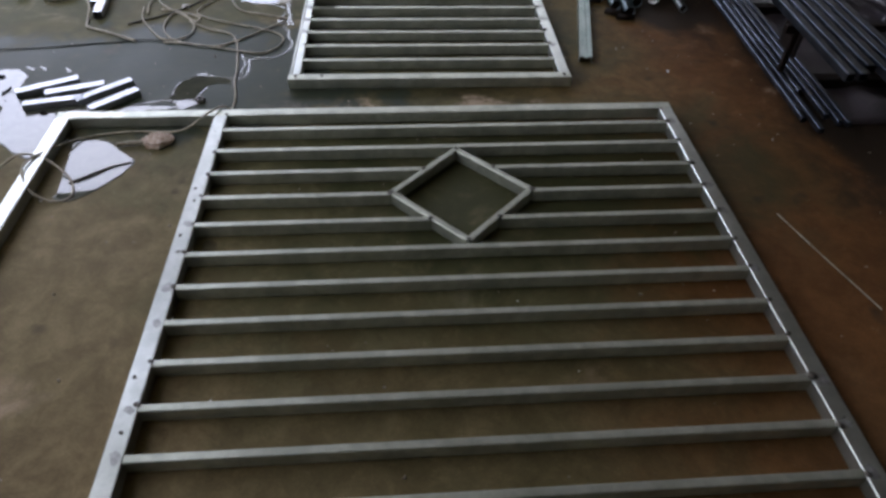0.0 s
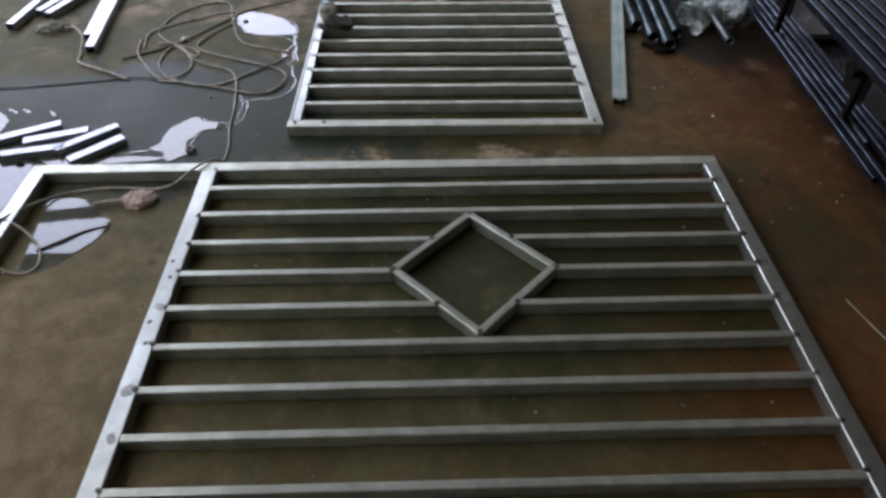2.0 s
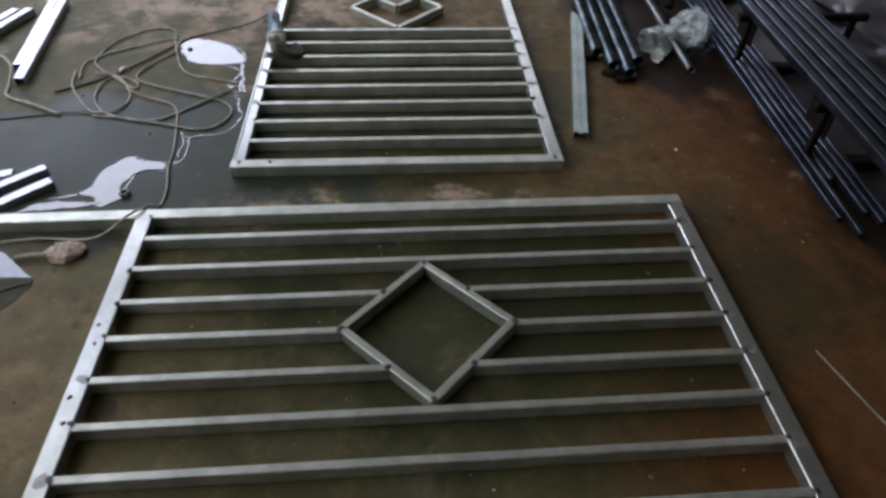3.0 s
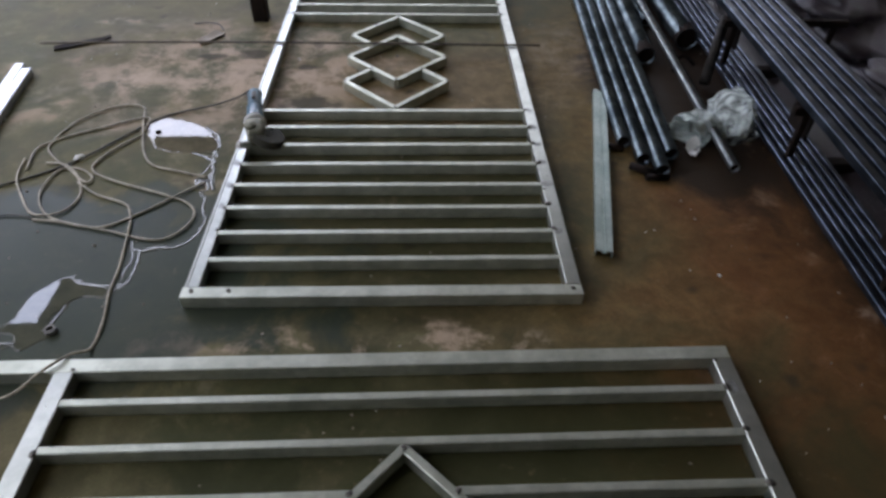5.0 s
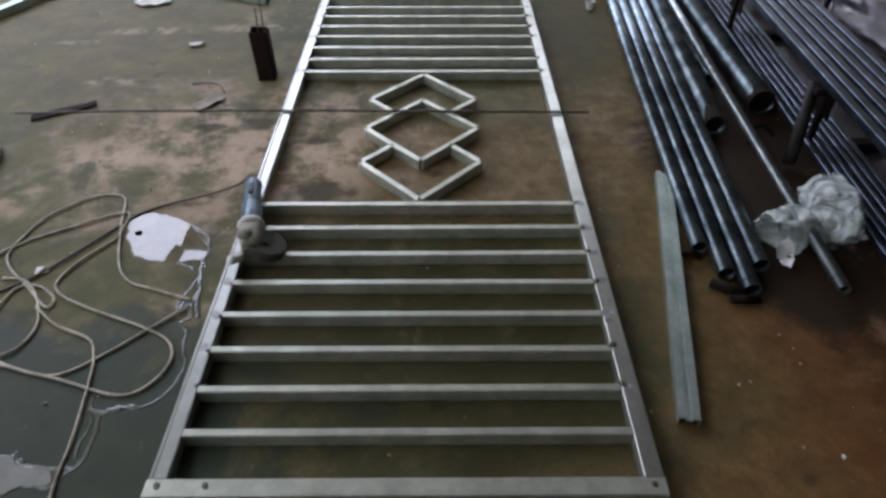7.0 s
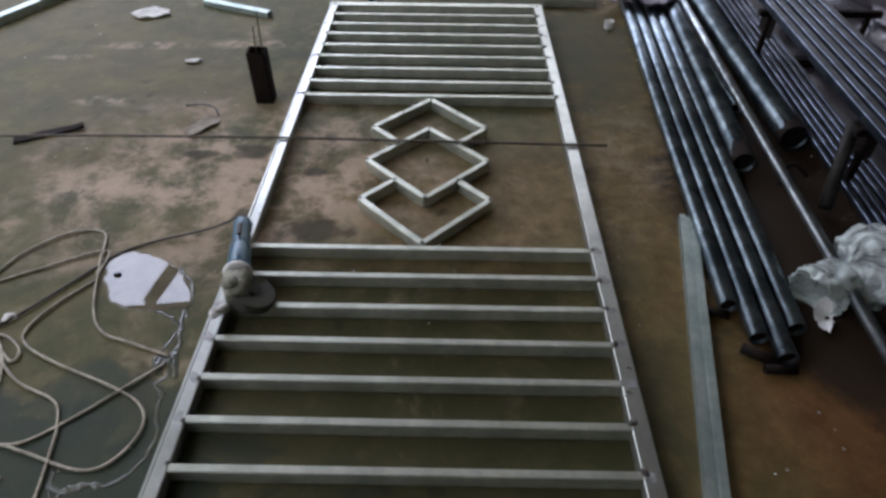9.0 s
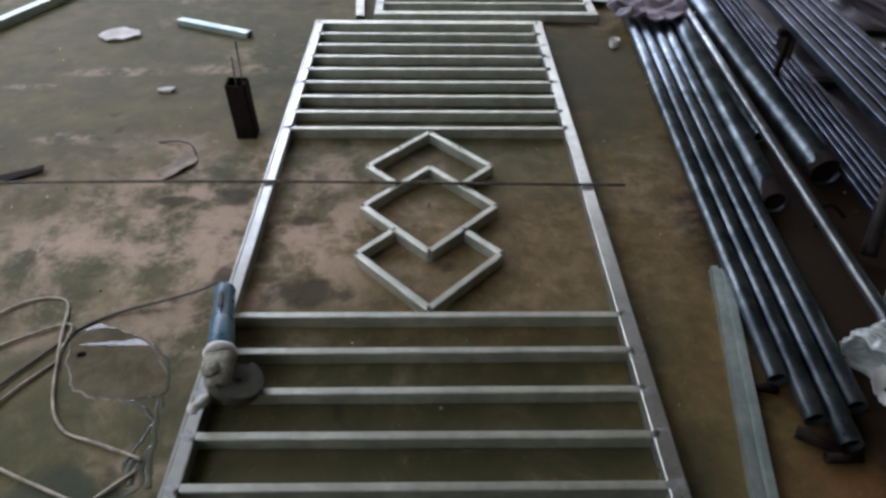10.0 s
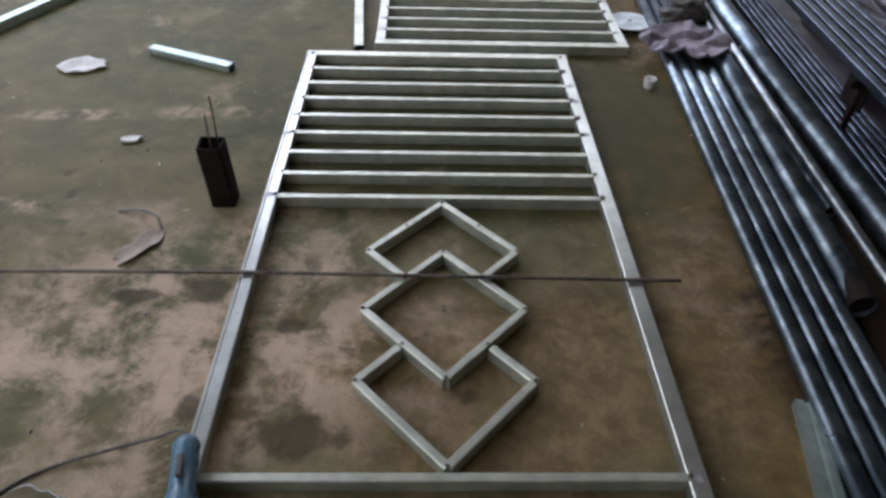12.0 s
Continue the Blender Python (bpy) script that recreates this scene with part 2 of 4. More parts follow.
RAG = plain("stained white rag", (0.6, 0.58, 0.53), (0.82, 0.8, 0.76), (0.8, 0.95), 0.0, 10.0)
CARD = plain("torn brown card", (0.24, 0.2, 0.15), (0.38, 0.33, 0.27), (0.8, 0.95), 0.0, 14.0)
TIED = plain("tan tape wrap", (0.32, 0.2, 0.13), (0.62, 0.5, 0.4), (0.5, 0.8), 0.0, 60.0, 0.8)
SHEET = plain("purple-brown tarpaulin", (0.13, 0.105, 0.13), (0.26, 0.215, 0.25), (0.35, 0.6), 0.0, 9.0, 0.5)
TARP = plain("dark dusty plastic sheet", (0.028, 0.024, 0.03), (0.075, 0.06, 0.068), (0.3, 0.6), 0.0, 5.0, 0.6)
WALL = plain("stained cement render", (0.34, 0.33, 0.29), (0.48, 0.46, 0.41), (0.8, 0.95), 0.0, 1.6, 0.3, 0.004, False, 20.0)
ROOF = plain("dull roof sheet", (0.4, 0.4, 0.37), (0.55, 0.54, 0.5), (0.5, 0.7), 0.1, 1.2, 0.2, 0.004, False, 30.0)
FARWALL = plain("weathered masonry", (0.22, 0.19, 0.16), (0.32, 0.29, 0.25), (0.8, 0.95), 0.0, 0.8, 0.3, 0.01, False, 6.0)


def bag_material():
    m, n, l, p = material("thin milky plastic film")
    at = where(n, l)
    f = grain(n, l, at, 22.0, 4.0)
    l.new(mixed(n, l, f, (0.55, 0.64, 0.59), (0.8, 0.86, 0.82)), p.inputs["Base Color"])
    p.inputs["Roughness"].default_value = 0.2
    folds = grain(n, l, at, 7.0, 2.0, 0.5, 2.5)
    l.new(ramp(n, l, folds, 0.35, 0.68, 0.3, 0.8), p.inputs["Alpha"])
    relief(n, l, p, folds, 0.4, 0.02)
    return m


BAG = bag_material()


# ---- building helpers ----
def mesh_of(name, bm, mat, smooth=False):
    me = bpy.data.meshes.new(name)
    bm.normal_update()
    if smooth:
        for f in bm.faces:
            f.smooth = True
    bm.to_mesh(me)
    bm.free()
    me.materials.append(mat)
    return me


def part(name, bm, mat, parent=None, label="", smooth=False, at=None):
    """A bmesh, or a mesh already made, as one object under a thing."""
    me = bm if isinstance(bm, bpy.types.Mesh) else mesh_of(name, bm, mat, smooth)
    ob = new(name, me)
    if parent:
        ob.parent = parent
    if at is not None:
        ob.matrix_basis = at
    if label:
        ob["label"] = label
    return ob


def thing(name, label, category, at=None, group="", kind=""):
    ob = new(name)
    ob.empty_display_size = 0.1
    if at is not None:
        ob.matrix_basis = at
    return tagged(ob, label, category, group, kind)


def block(sx, sy, sz, bevel=0.003, mid=(0, 0, 0), seg=2):
    bm = bmesh.new()
    bmesh.ops.create_cube(bm, size=1.0, matrix=Matrix.Translation(mid) @ Matrix.Diagonal((sx, sy, sz, 1)))
    if bevel:
        bmesh.ops.bevel(bm, geom=bm.edges[:], offset=bevel, segments=seg, affect="EDGES", profile=0.5)
    return bm


def lathe(profile, steps=24):
    """Closed or open (radius, height) profile, turned about z."""
    bm = bmesh.new()
    rings = []
    for r, h in profile:
        rings.append([bm.verts.new((r * math.cos(2 * math.pi * i / steps), r * math.sin(2 * math.pi * i / steps), h)) for i in range(steps)])
    for a, b in zip(rings, rings[1:]):
        for i in range(steps):
            j = (i + 1) % steps
            bm.faces.new((a[i], a[j], b[j], b[i]))
    return bm


def hollow_round(radius, length, wall=0.003, steps=20):
    """A pipe along +z from 0, open at both ends."""
    inner = radius - wall
    bm = lathe([(inner, 0), (radius, 0), (radius, length), (inner, length), (inner, 0)], steps)
    bmesh.ops.remove_doubles(bm, verts=bm.verts[:], dist=1e-6)
    return bm


def hollow_box(w, h, length, wall=0.0025, edge=0.003, shut=False):
    """A rectangular tube along +y from 0, its underside at z = 0, with rounded corners; its ends open or welded shut."""
    def loop(wi, lo, hi, e):
        return [(-wi + e, lo), (wi - e, lo), (wi, lo + e), (wi, hi - e), (wi - e, hi), (-wi + e, hi), (-wi, hi - e), (-wi, lo + e)]
    outer, inner = loop(w / 2, 0, h, edge), loop(w / 2 - wall, wall, h - wall, edge / 2)
    bm = bmesh.new()
    rings = [[bm.verts.new((x, y, z)) for x, z in ring] for ring, y in ((inner, 0), (outer, 0), (outer, length), (inner, length))]
    if shut:
        bm.faces.new(rings[0])
        bm.faces.new(rings[3])
    for a, b in zip(rings, rings[1:] if shut else rings[1:] + rings[:1]):
        for i in range(8):
            j = (i + 1) % 8
            bm.faces.new((a[i], a[j], b[j], b[i]))
    bmesh.ops.recalc_face_normals(bm, faces=bm.faces[:])
    return bm


def along(a, b):
    """Pose at a with +y towards b."""
    a, b = Vector(a), Vector(b)
    y = (b - a).normalized()
    x = y.cross(Vector((0, 0, 1))).normalized()
    z = x.cross(y)
    return Matrix(((x.x, y.x, z.x, a.x), (x.y, y.y, z.y, a.y), (x.z, y.z, z.z, a.z), (0, 0, 0, 1)))


def smooth_path(points, steps=8):
    pts = [Vector(p) for p in points]
    ext = [2 * pts[0] - pts[1]] + pts + [2 * pts[-1] - pts[-2]]
    out = []
    for i in range(1, len(ext) - 2):
        a, b, c, d = ext[i - 1:i + 3]
        for k in range(steps):
            t = k / steps
            out.append(0.5 * (2 * b + (c - a) * t + (2 * a - 5 * b + 4 * c - d) * t * t + (3 * b - a - 3 * c + d) * t ** 3))
    return out + [pts[-1]]


def sweep(path, radius, sides=8, taper=None):
    bm = bmesh.new()
    rings = []
    for i, p in enumerate(path):
        d = (path[min(i + 1, len(path) - 1)] - path[max(i - 1, 0)]).normalized()
        side = d.cross(Vector((0, 0, 1)))
        side = side.normalized() if side.length > 1e-4 else Vector((1, 0, 0))
        up = side.cross(d)
        r = radius * (taper(i / (len(path) - 1)) if taper else 1.0)
        rings.append([bm.verts.new(p + r * (math.cos(2 * math.pi * k / sides) * side + math.sin(2 * math.pi * k / sides) * up)) for k in range(sides)])
    for a, b in zip(rings, rings[1:]):
        for k in range(sides):
            j = (k + 1) % sides
            bm.faces.new((a[k], b[k], b[j], a[j]))
    bm.faces.new(rings[0])
    bm.faces.new(rings[-1][::-1])
    bmesh.ops.recalc_face_normals(bm, faces=bm.faces[:])
    return bm


def crumple(rx, ry, rz, seed, rough=0.35, cuts=4, freq=3.0, flat=True):
    """A crumpled lump or sheet that rests on z = 0."""
    bm = bmesh.new()
    bmesh.ops.create_icosphere(bm, subdivisions=cuts, radius=1.0)
    off = Vector((seed * 7.3, seed * 3.1, seed * 1.7))
    for v in bm.verts:
        n = noise.noise(v.co * freq + off) * rough + noise.noise(v.co * freq * 2.6 + off) * rough * 0.55
        n += abs(noise.noise(v.co * freq * 1.4 - off)) * rough
        v.co *= 1 + n
        v.co = Vector((v.co.x * rx, v.co.y * ry, max(v.co.z, -0.55) * rz))
    low = min(v.co.z for v in bm.verts)
    for v in bm.verts:
        v.co.z -= low
    return bm


def ragged_sheet(rx, ry, seed, thick=0.004, wob=0.3, lift=0.01, steps=40, rings=5):
    """A torn, slightly buckled flat scrap."""
    bm = bmesh.new()
    off = Vector((seed * 5.1, seed * 2.3, 0))
    def spot(r, a, z):
        c = Vector((math.cos(a), math.sin(a), 0))
        k = 1 + wob * (noise.noise(c * 1.3 + off) + 0.5 * noise.noise(c * 4.1 + off))
        x, y = c.x * r * rx * k, c.y * r * ry * k
        return (x, y, z + lift * (0.5 + noise.noise(Vector((x, y, 0)) * 14 + off)) * (0.3 + r))
    layers = []
    for z in (0.001, 0.001 + thick):
        mid = bm.verts.new(spot(0, 0, z))
        layers.append((mid, [[bm.verts.new(spot((i + 1) / rings, 2 * math.pi * j / steps, z)) for j in range(steps)] for i in range(rings)]))
    for n, (mid, rg) in enumerate(layers):
        for j in range(steps):
            k = (j + 1) % steps
            bm.faces.new((mid, rg[0][j], rg[0][k]))
            for a, b in zip(rg, rg[1:]):
                bm.faces.new((a[j], b[j], b[k], a[k]))
    for j in range(steps):
        k = (j + 1) % steps
        bm.faces.new((layers[0][1][-1][j], layers[0][1][-1][k], layers[1][1][-1][k], layers[1][1][-1][j]))
    bmesh.ops.recalc_face_normals(bm, faces=bm.faces[:])
    return bm


# ---- the shed ----
def slab(name, x0, x1, y0, y1, z0, z1, mat, label, category, bevel=0.0):
    bm = block(x1 - x0, y1 - y0, z1 - z0, bevel, ((x0 + x1) / 2, (y0 + y1) / 2, (z0 + z1) / 2))
    return tagged(part(name, bm, mat), label, category, kind="structure")


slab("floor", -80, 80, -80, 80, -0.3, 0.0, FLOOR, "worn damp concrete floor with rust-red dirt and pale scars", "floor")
# unseen roof sheets and beams, placed to shape what the puddles mirror
EDGE_X, EDGE_Y, ROOF_Z = -3.45, 11.0, 5.0
slab("ceiling", EDGE_X, 6.3, -6.2, EDGE_Y, ROOF_Z, ROOF_Z + 0.12, ROOF, "dull sheet-metal shed roof", "roof")
slab("ceiling", -4.95, EDGE_X - 0.004, 6.0, 7.96, ROOF_Z, ROOF_Z + 0.12, ROOF, "unseen sheet-metal lean-to roof cutting the sky mirrored in puddles", "roof")
slab("ceiling", -6.8, -4.954, 5.2, 7.1, ROOF_Z, ROOF_Z + 0.12, ROOF, "unseen sheet-metal lean-to roof further out, cutting the mirrored sky", "roof")
slab("ceiling", -3.9, EDGE_X - 0.004, 9.4, EDGE_Y, ROOF_Z, ROOF_Z + 0.12, ROOF, "dull sheet-metal roof edge", "roof")
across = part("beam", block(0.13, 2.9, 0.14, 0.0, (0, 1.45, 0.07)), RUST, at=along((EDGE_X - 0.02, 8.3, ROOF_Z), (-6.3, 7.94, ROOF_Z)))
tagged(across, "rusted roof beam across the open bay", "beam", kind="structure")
slab("beam", -4.75, EDGE_X - 0.004, 11.004, 11.7, ROOF_Z, ROOF_Z + 0.14, RUST, "unseen dark beam added over the yard to cut mirrored sky", "beam")
slanted = part("beam", block(0.12, 1.02, 0.14, 0.0, (0, 0.51, 0.07)), RUST, at=along((-4.10, 8.384, ROOF_Z), (-3.93, 9.396, ROOF_Z)))
tagged(slanted, "rusted roof beam running out over the open bay", "beam", kind="structure")
# unseen walls added to close the shed and hold back light
slab("wall_east", 6.0, 6.3, -6.0, 16.0, 0.0, ROOF_Z, WALL, "unseen stained rendered wall added to close the shed's right", "wall")
slab("wall_west", EDGE_X - 0.3, EDGE_X, -6.0, -0.6, 0.0, ROOF_Z, WALL, "unseen stained rendered wall added to block light beside the bay", "wall")
slab("wall_south", -3.9, 6.3, -6.3, -6.0, 0.0, ROOF_Z, WALL, "unseen stained rendered wall added to close the shed's back", "wall")
# unseen far walls, added to cut off the low sky
slab("backdrop", -30, 30, 22.0, 22.6, 0.0, 6.0, FARWALL, "unseen weathered wall across the yard, added to block low sky", "wall")
slab("yard_wall", -18.0, -17.4, -10, 22.0, 0.0, 5.0, FARWALL, "unseen weathered wall beside the yard, added to block low sky", "wall")


# ---- puddles ----
def puddle(outline, seed, wob=0.012, mat=FILM, fold=True):
    """Standing water inside a rough outline: the rim wanders, and rounds down to the floor."""
    loop = smooth_path([(*p, 0) for p in outline + outline[:1]], 22)[:-1]
    off = Vector((seed * 4.7, seed * 9.1, 0))
    rim = []
    for p in loop:
        rim.append(p + wob * (noise.noise_vector(p * 9 + off) + 1.0 * noise.noise_vector(p * 26 + off) + 0.7 * noise.noise_vector(p * 60 + off)))
    bm = bmesh.new()
    rings = []
    count = len(rim)
    for inset, z in ((-0.0015, 0.0002), (0.0, 0.0012), (0.002, 0.0021), (0.005, 0.0025)):
        ring = []
        for i, p in enumerate(rim):
            d = rim[(i + 1) % count] - rim[i - 1]
            side = Vector((-d.y, d.x, 0)).normalized()
            ring.append(bm.verts.new((p.x + side.x * inset, p.y + side.y * inset, z)))
        rings.append(ring)
    for a, b in zip(rings, rings[1:]):
        for i in range(count):
            j = (i + 1) % count
            bm.faces.new((a[i], a[j], b[j], b[i]))
    top = bm.faces.new(rings[-1])
    if fold:
        bmesh.ops.recalc_face_normals(bm, faces=bm.faces[:])
    else:  # the rim doubles back on itself here and there: drop what would lie upside down
        tris = bmesh.ops.triangulate(bm, faces=[top], ngon_method="EAR_CLIP")["faces"]
        bm.normal_update()
        bmesh.ops.delete(bm, geom=[f for f in tris if f.normal.z < 0], context="FACES_ONLY")
    ob = part("puddle", bm, mat)
    return tagged(ob, "shallow puddle of still water mirroring the pale sky", "puddle", "puddles on the floor", "structure")


# outlines run anticlockwise
puddle([(-1.59, 2.42), (-1.64, 2.50), (-1.70, 2.575), (-1.80, 2.61), (-1.85, 2.68), (-1.85, 2.775), (-1.93, 2.845), (-2.06, 2.84), (-2.5, 2.92), (-2.8, 2.6), (-2.6, 2.3), (-2.1, 2.23), (-1.9, 2.25), (-1.8, 2.265), (-1.72, 2.215), (-1.655, 2.165), (-1.6, 2.14), (-1.575, 2.2), (-1.58, 2.3)], 1, 0.009)
puddle([(-1.56, 2.452), (-1.45, 2.452), (-1.30, 2.466), (-1.12, 2.49), (-1.13, 2.51), (-1.26, 2.516), (-1.42, 2.51), (-1.54, 2.55), (-1.62, 2.53)], 5, 0.006)
puddle([(-1.43, 1.89), (-1.345, 1.88), (-1.245, 1.985), (-1.19, 2.105), (-1.25, 2.145), (-1.345, 2.175), (-1.325, 2.248), (-1.455, 2.246), (-1.452, 2.13), (-1.40, 1.99)], 2, 0.005, FILM, False)
puddle([(-1.111, 2.482), (-1.084, 2.475), (-1.052, 2.510), (-1.021, 2.534), (-1.050, 2.595), (-1.039, 2.648), (-0.997, 2.696), (-0.917, 2.702), (-0.927, 2.744), (-1.015, 2.763), (-1.071, 2.800), (-1.115, 2.756), (-1.156, 2.698), (-1.169, 2.608), (-1.201, 2.563), (-1.138, 2.532)], 3, 0.005)
puddle([(-1.049, 3.642), (-1.001, 3.586), (-0.915, 3.55), (-0.812, 3.55), (-0.745, 3.575), (-0.775, 3.662), (-0.843, 3.751), (-0.93, 3.802), (-1.026, 3.834), (-1.081, 3.812), (-1.097, 3.77), (-1.079, 3.70)], 4, 0.007, WATER)


def trickle(points, width=0.006):
    pts = smooth_path([(*p, 0.0) for p in points], 10)
    pts = [p + 0.008 * noise.noise_vector(p * 30) for p in pts]
    for p in pts:
        p.z = 0.0
    bm = sweep(pts, 1.25 * width, 8, lambda t: 0.5 + 0.9 * abs(noise.noise(Vector((t * 17, 3.3, 0)))))
    for v in bm.verts:
        v.co.z *= 0.13
    ob = part("trickle", bm, FILM, smooth=True)
    return tagged(ob, "thin bright rim of water on the damp floor", "water", kind="structure")


trickle([(-1.377, 2.513), (-1.316, 2.533), (-1.251, 2.542), (-1.196, 2.557)], 0.01)
trickle([(-1.894, 2.868), (-1.869, 2.854), (-1.843, 2.832)], 0.011)
trickle([(-1.837, 2.863), (-1.812, 2.855), (-1.788, 2.838)], 0.011)
trickle([(-1.711, 2.848), (-1.696, 2.834), (-1.680, 2.812)], 0.011)
trickle([(-0.937, 3.794), (-0.874, 3.747), (-0.833, 3.724), (-0.792, 3.645), (-0.763, 3.613), (-0.756, 3.56), (-0.733, 3.519)], 0.007)
trickle([(-0.845, 3.545), (-0.785, 3.519), (-0.748, 3.479), (-0.755, 3.43), (-0.769, 3.392), (-0.778, 3.355), (-0.774, 3.319), (-0.752, 3.328), (-0.739, 3.373), (-0.732, 3.392), (-0.733, 3.328), (-0.721, 3.284), (-0.753, 3.266)], 0.007)
trickle([(-0.755, 3.37), (-0.762, 3.33), (-0.745, 3.29)], 0.012)
trickle([(-0.744, 3.258), (-0.717, 3.215), (-0.707, 3.166), (-0.686, 3.103), (-0.69, 3.03), (-0.72, 2.97), (-0.76, 2.94), (-0.812, 2.939), (-0.868, 2.924), (-0.914, 2.939)], 0.008)
trickle([(-0.87, 2.925), (-0.86, 2.86), (-0.86, 2.79), (-0.881, 2.745), (-0.93, 2.70), (-0.993, 2.739), (-1.034, 2.775), (-1.036, 2.712), (-1.029, 2.646), (-1.036, 2.582)], 0.008)
trickle([(-1.036, 2.77), (-1.03, 2.73), (-1.0, 2.735)], 0.016)
trickle([(-0.86, 2.93), (-0.84, 2.935), (-0.82, 2.94)], 0.014)
trickle([(-1.115, 2.715), (-1.087, 2.737), (-1.066, 2.767), (-1.047, 2.803)], 0.006)
trickle([(-1.01, 2.764), (-0.967, 2.757), (-0.916, 2.752), (-0.868, 2.756)], 0.006)
trickle([(-0.916, 2.979), (-0.901, 2.931), (-0.883, 2.878), (-0.89, 2.827), (-0.886, 2.784)], 0.006)
trickle([(-0.79, 3.62), (-0.755, 3.54), (-0.735, 3.44), (-0.72, 3.36), (-0.70, 3.28)], 0.009)
trickle([(-0.84, 3.76), (-0.77, 3.68), (-0.745, 3.60), (-0.76, 3.55)], 0.006)


# ---- gates ----
TUBE, BAR = 0.05, 0.025


def bead(seed):
    bm = bmesh.new()
    bmesh.ops.create_icosphere(bm, subdivisions=1, radius=1.0)
    for v in bm.verts:
        v.co *= 1 + 0.35 * noise.noise(v.co * 2 + Vector((seed, seed * 2, 0)))
        v.co = Vector((v.co.x * 0.008, v.co.y * 0.011, v.co.z * 0.0045))
    return mesh_of("weld", bm, WELD)


BEADS = [bead(i * 3.7) for i in range(4)]
random.seed(5)


def scorch(seed):
    """A thin dull film left by the heat."""
    bm = bmesh.new()
    rim = []
    for i in range(14):
        c = Vector((math.cos(i * math.pi / 7), math.sin(i * math.pi / 7), 0))
        rim.append(c * 0.02 * (1 + 0.5 * noise.noise(c * 1.5 + Vector((seed, 0, 0)))))
    top, low = [bm.verts.new((p.x, p.y, 0.0003)) for p in rim], [bm.verts.new((p.x * 1.05, p.y * 1.05, -0.0004)) for p in rim]
    bm.faces.new(top)
    for i in range(14):
        j = (i + 1) % 14
        bm.faces.new((low[i], low[j], top[j], top[i]))
    return mesh_of("scorch_mark", bm, SCORCH)


SCORCHES = [scorch(i * 2.9) for i in range(4)]


def heat(gate, x, y, k=1.0):
    part("scorch_mark", random.choice(SCORCHES), None, gate, at=pose(x, y, TUBE - 0.001, 0, 0, random.uniform(0, 360)) @ Matrix.Diagonal((k * 0.8, k, 1, 1)))


def weld(gate, x, y, z=TUBE, k=1.0):
    part("weld", random.choice(BEADS), None, gate, at=pose(x, y, z, 0, 0, random.uniform(0, 360)) @ Matrix.Diagonal((k, k, k, 1)))


def bar_between(gate, name, a, b, w, h=TUBE, mat=STEEL, inset=0.0):
    a, b = Vector((*a, 0)), Vector((*b, 0))
    d = (b - a).normalized() * inset
    a, b = a + d, b - d
    m = along(a, b)
    return part(name, hollow_box(w, h - 0.001, (b - a).length, shut=True), mat, gate, at=m)


def diamond(gate, x, y, rx, ry, skip=()):
    """Four flat bars set corner to corner."""
    c = [(x, y + ry), (x + rx, y), (x, y - ry), (x - rx, y)]
    for i in range(4):
        if i in skip:
            continue
        bar_between(gate, "diamond_bar", c[i], c[(i + 1) % 4], BAR)
    for p in c:
        weld(gate, *p, k=0.9)


def rungs(gate, x0, x1, ys, gap=None):
    """Bars across from x0 to x1; gap: from y to the two x between which it is left out."""
    whole = mesh_of("rung", hollow_box(BAR, TUBE - 0.002, x1 - x0), STEEL)
    for i, y in enumerate(ys):
        spans = [(x0, x1)] if not gap or i not in gap else [(x0, gap[i][0]), (gap[i][1], x1)]
        for a, b in spans:
            me = whole if (a, b) == (x0, x1) else hollow_box(BAR, TUBE - 0.002, b - a)
            part("rung", me, STEEL, gate, at=along((a, y + random.uniform(-.0015, .0015), 0), (b, y + random.uniform(-.0015, .0015), 0)))
        for x in (x0 - 0.006, x1 + 0.006):
            if random.random() < 0.6:
                heat(gate, x + (-0.016 if x < 0 else 0.016), y + random.uniform(-.008, .008), random.uniform(0.8, 1.25))
            if random.random() < 0.85:
                weld(gate, x, y + random.uniform(-.012, .012), k=random.uniform(0.7, 1.35) * (1.35 if x > 0 else 1.0))


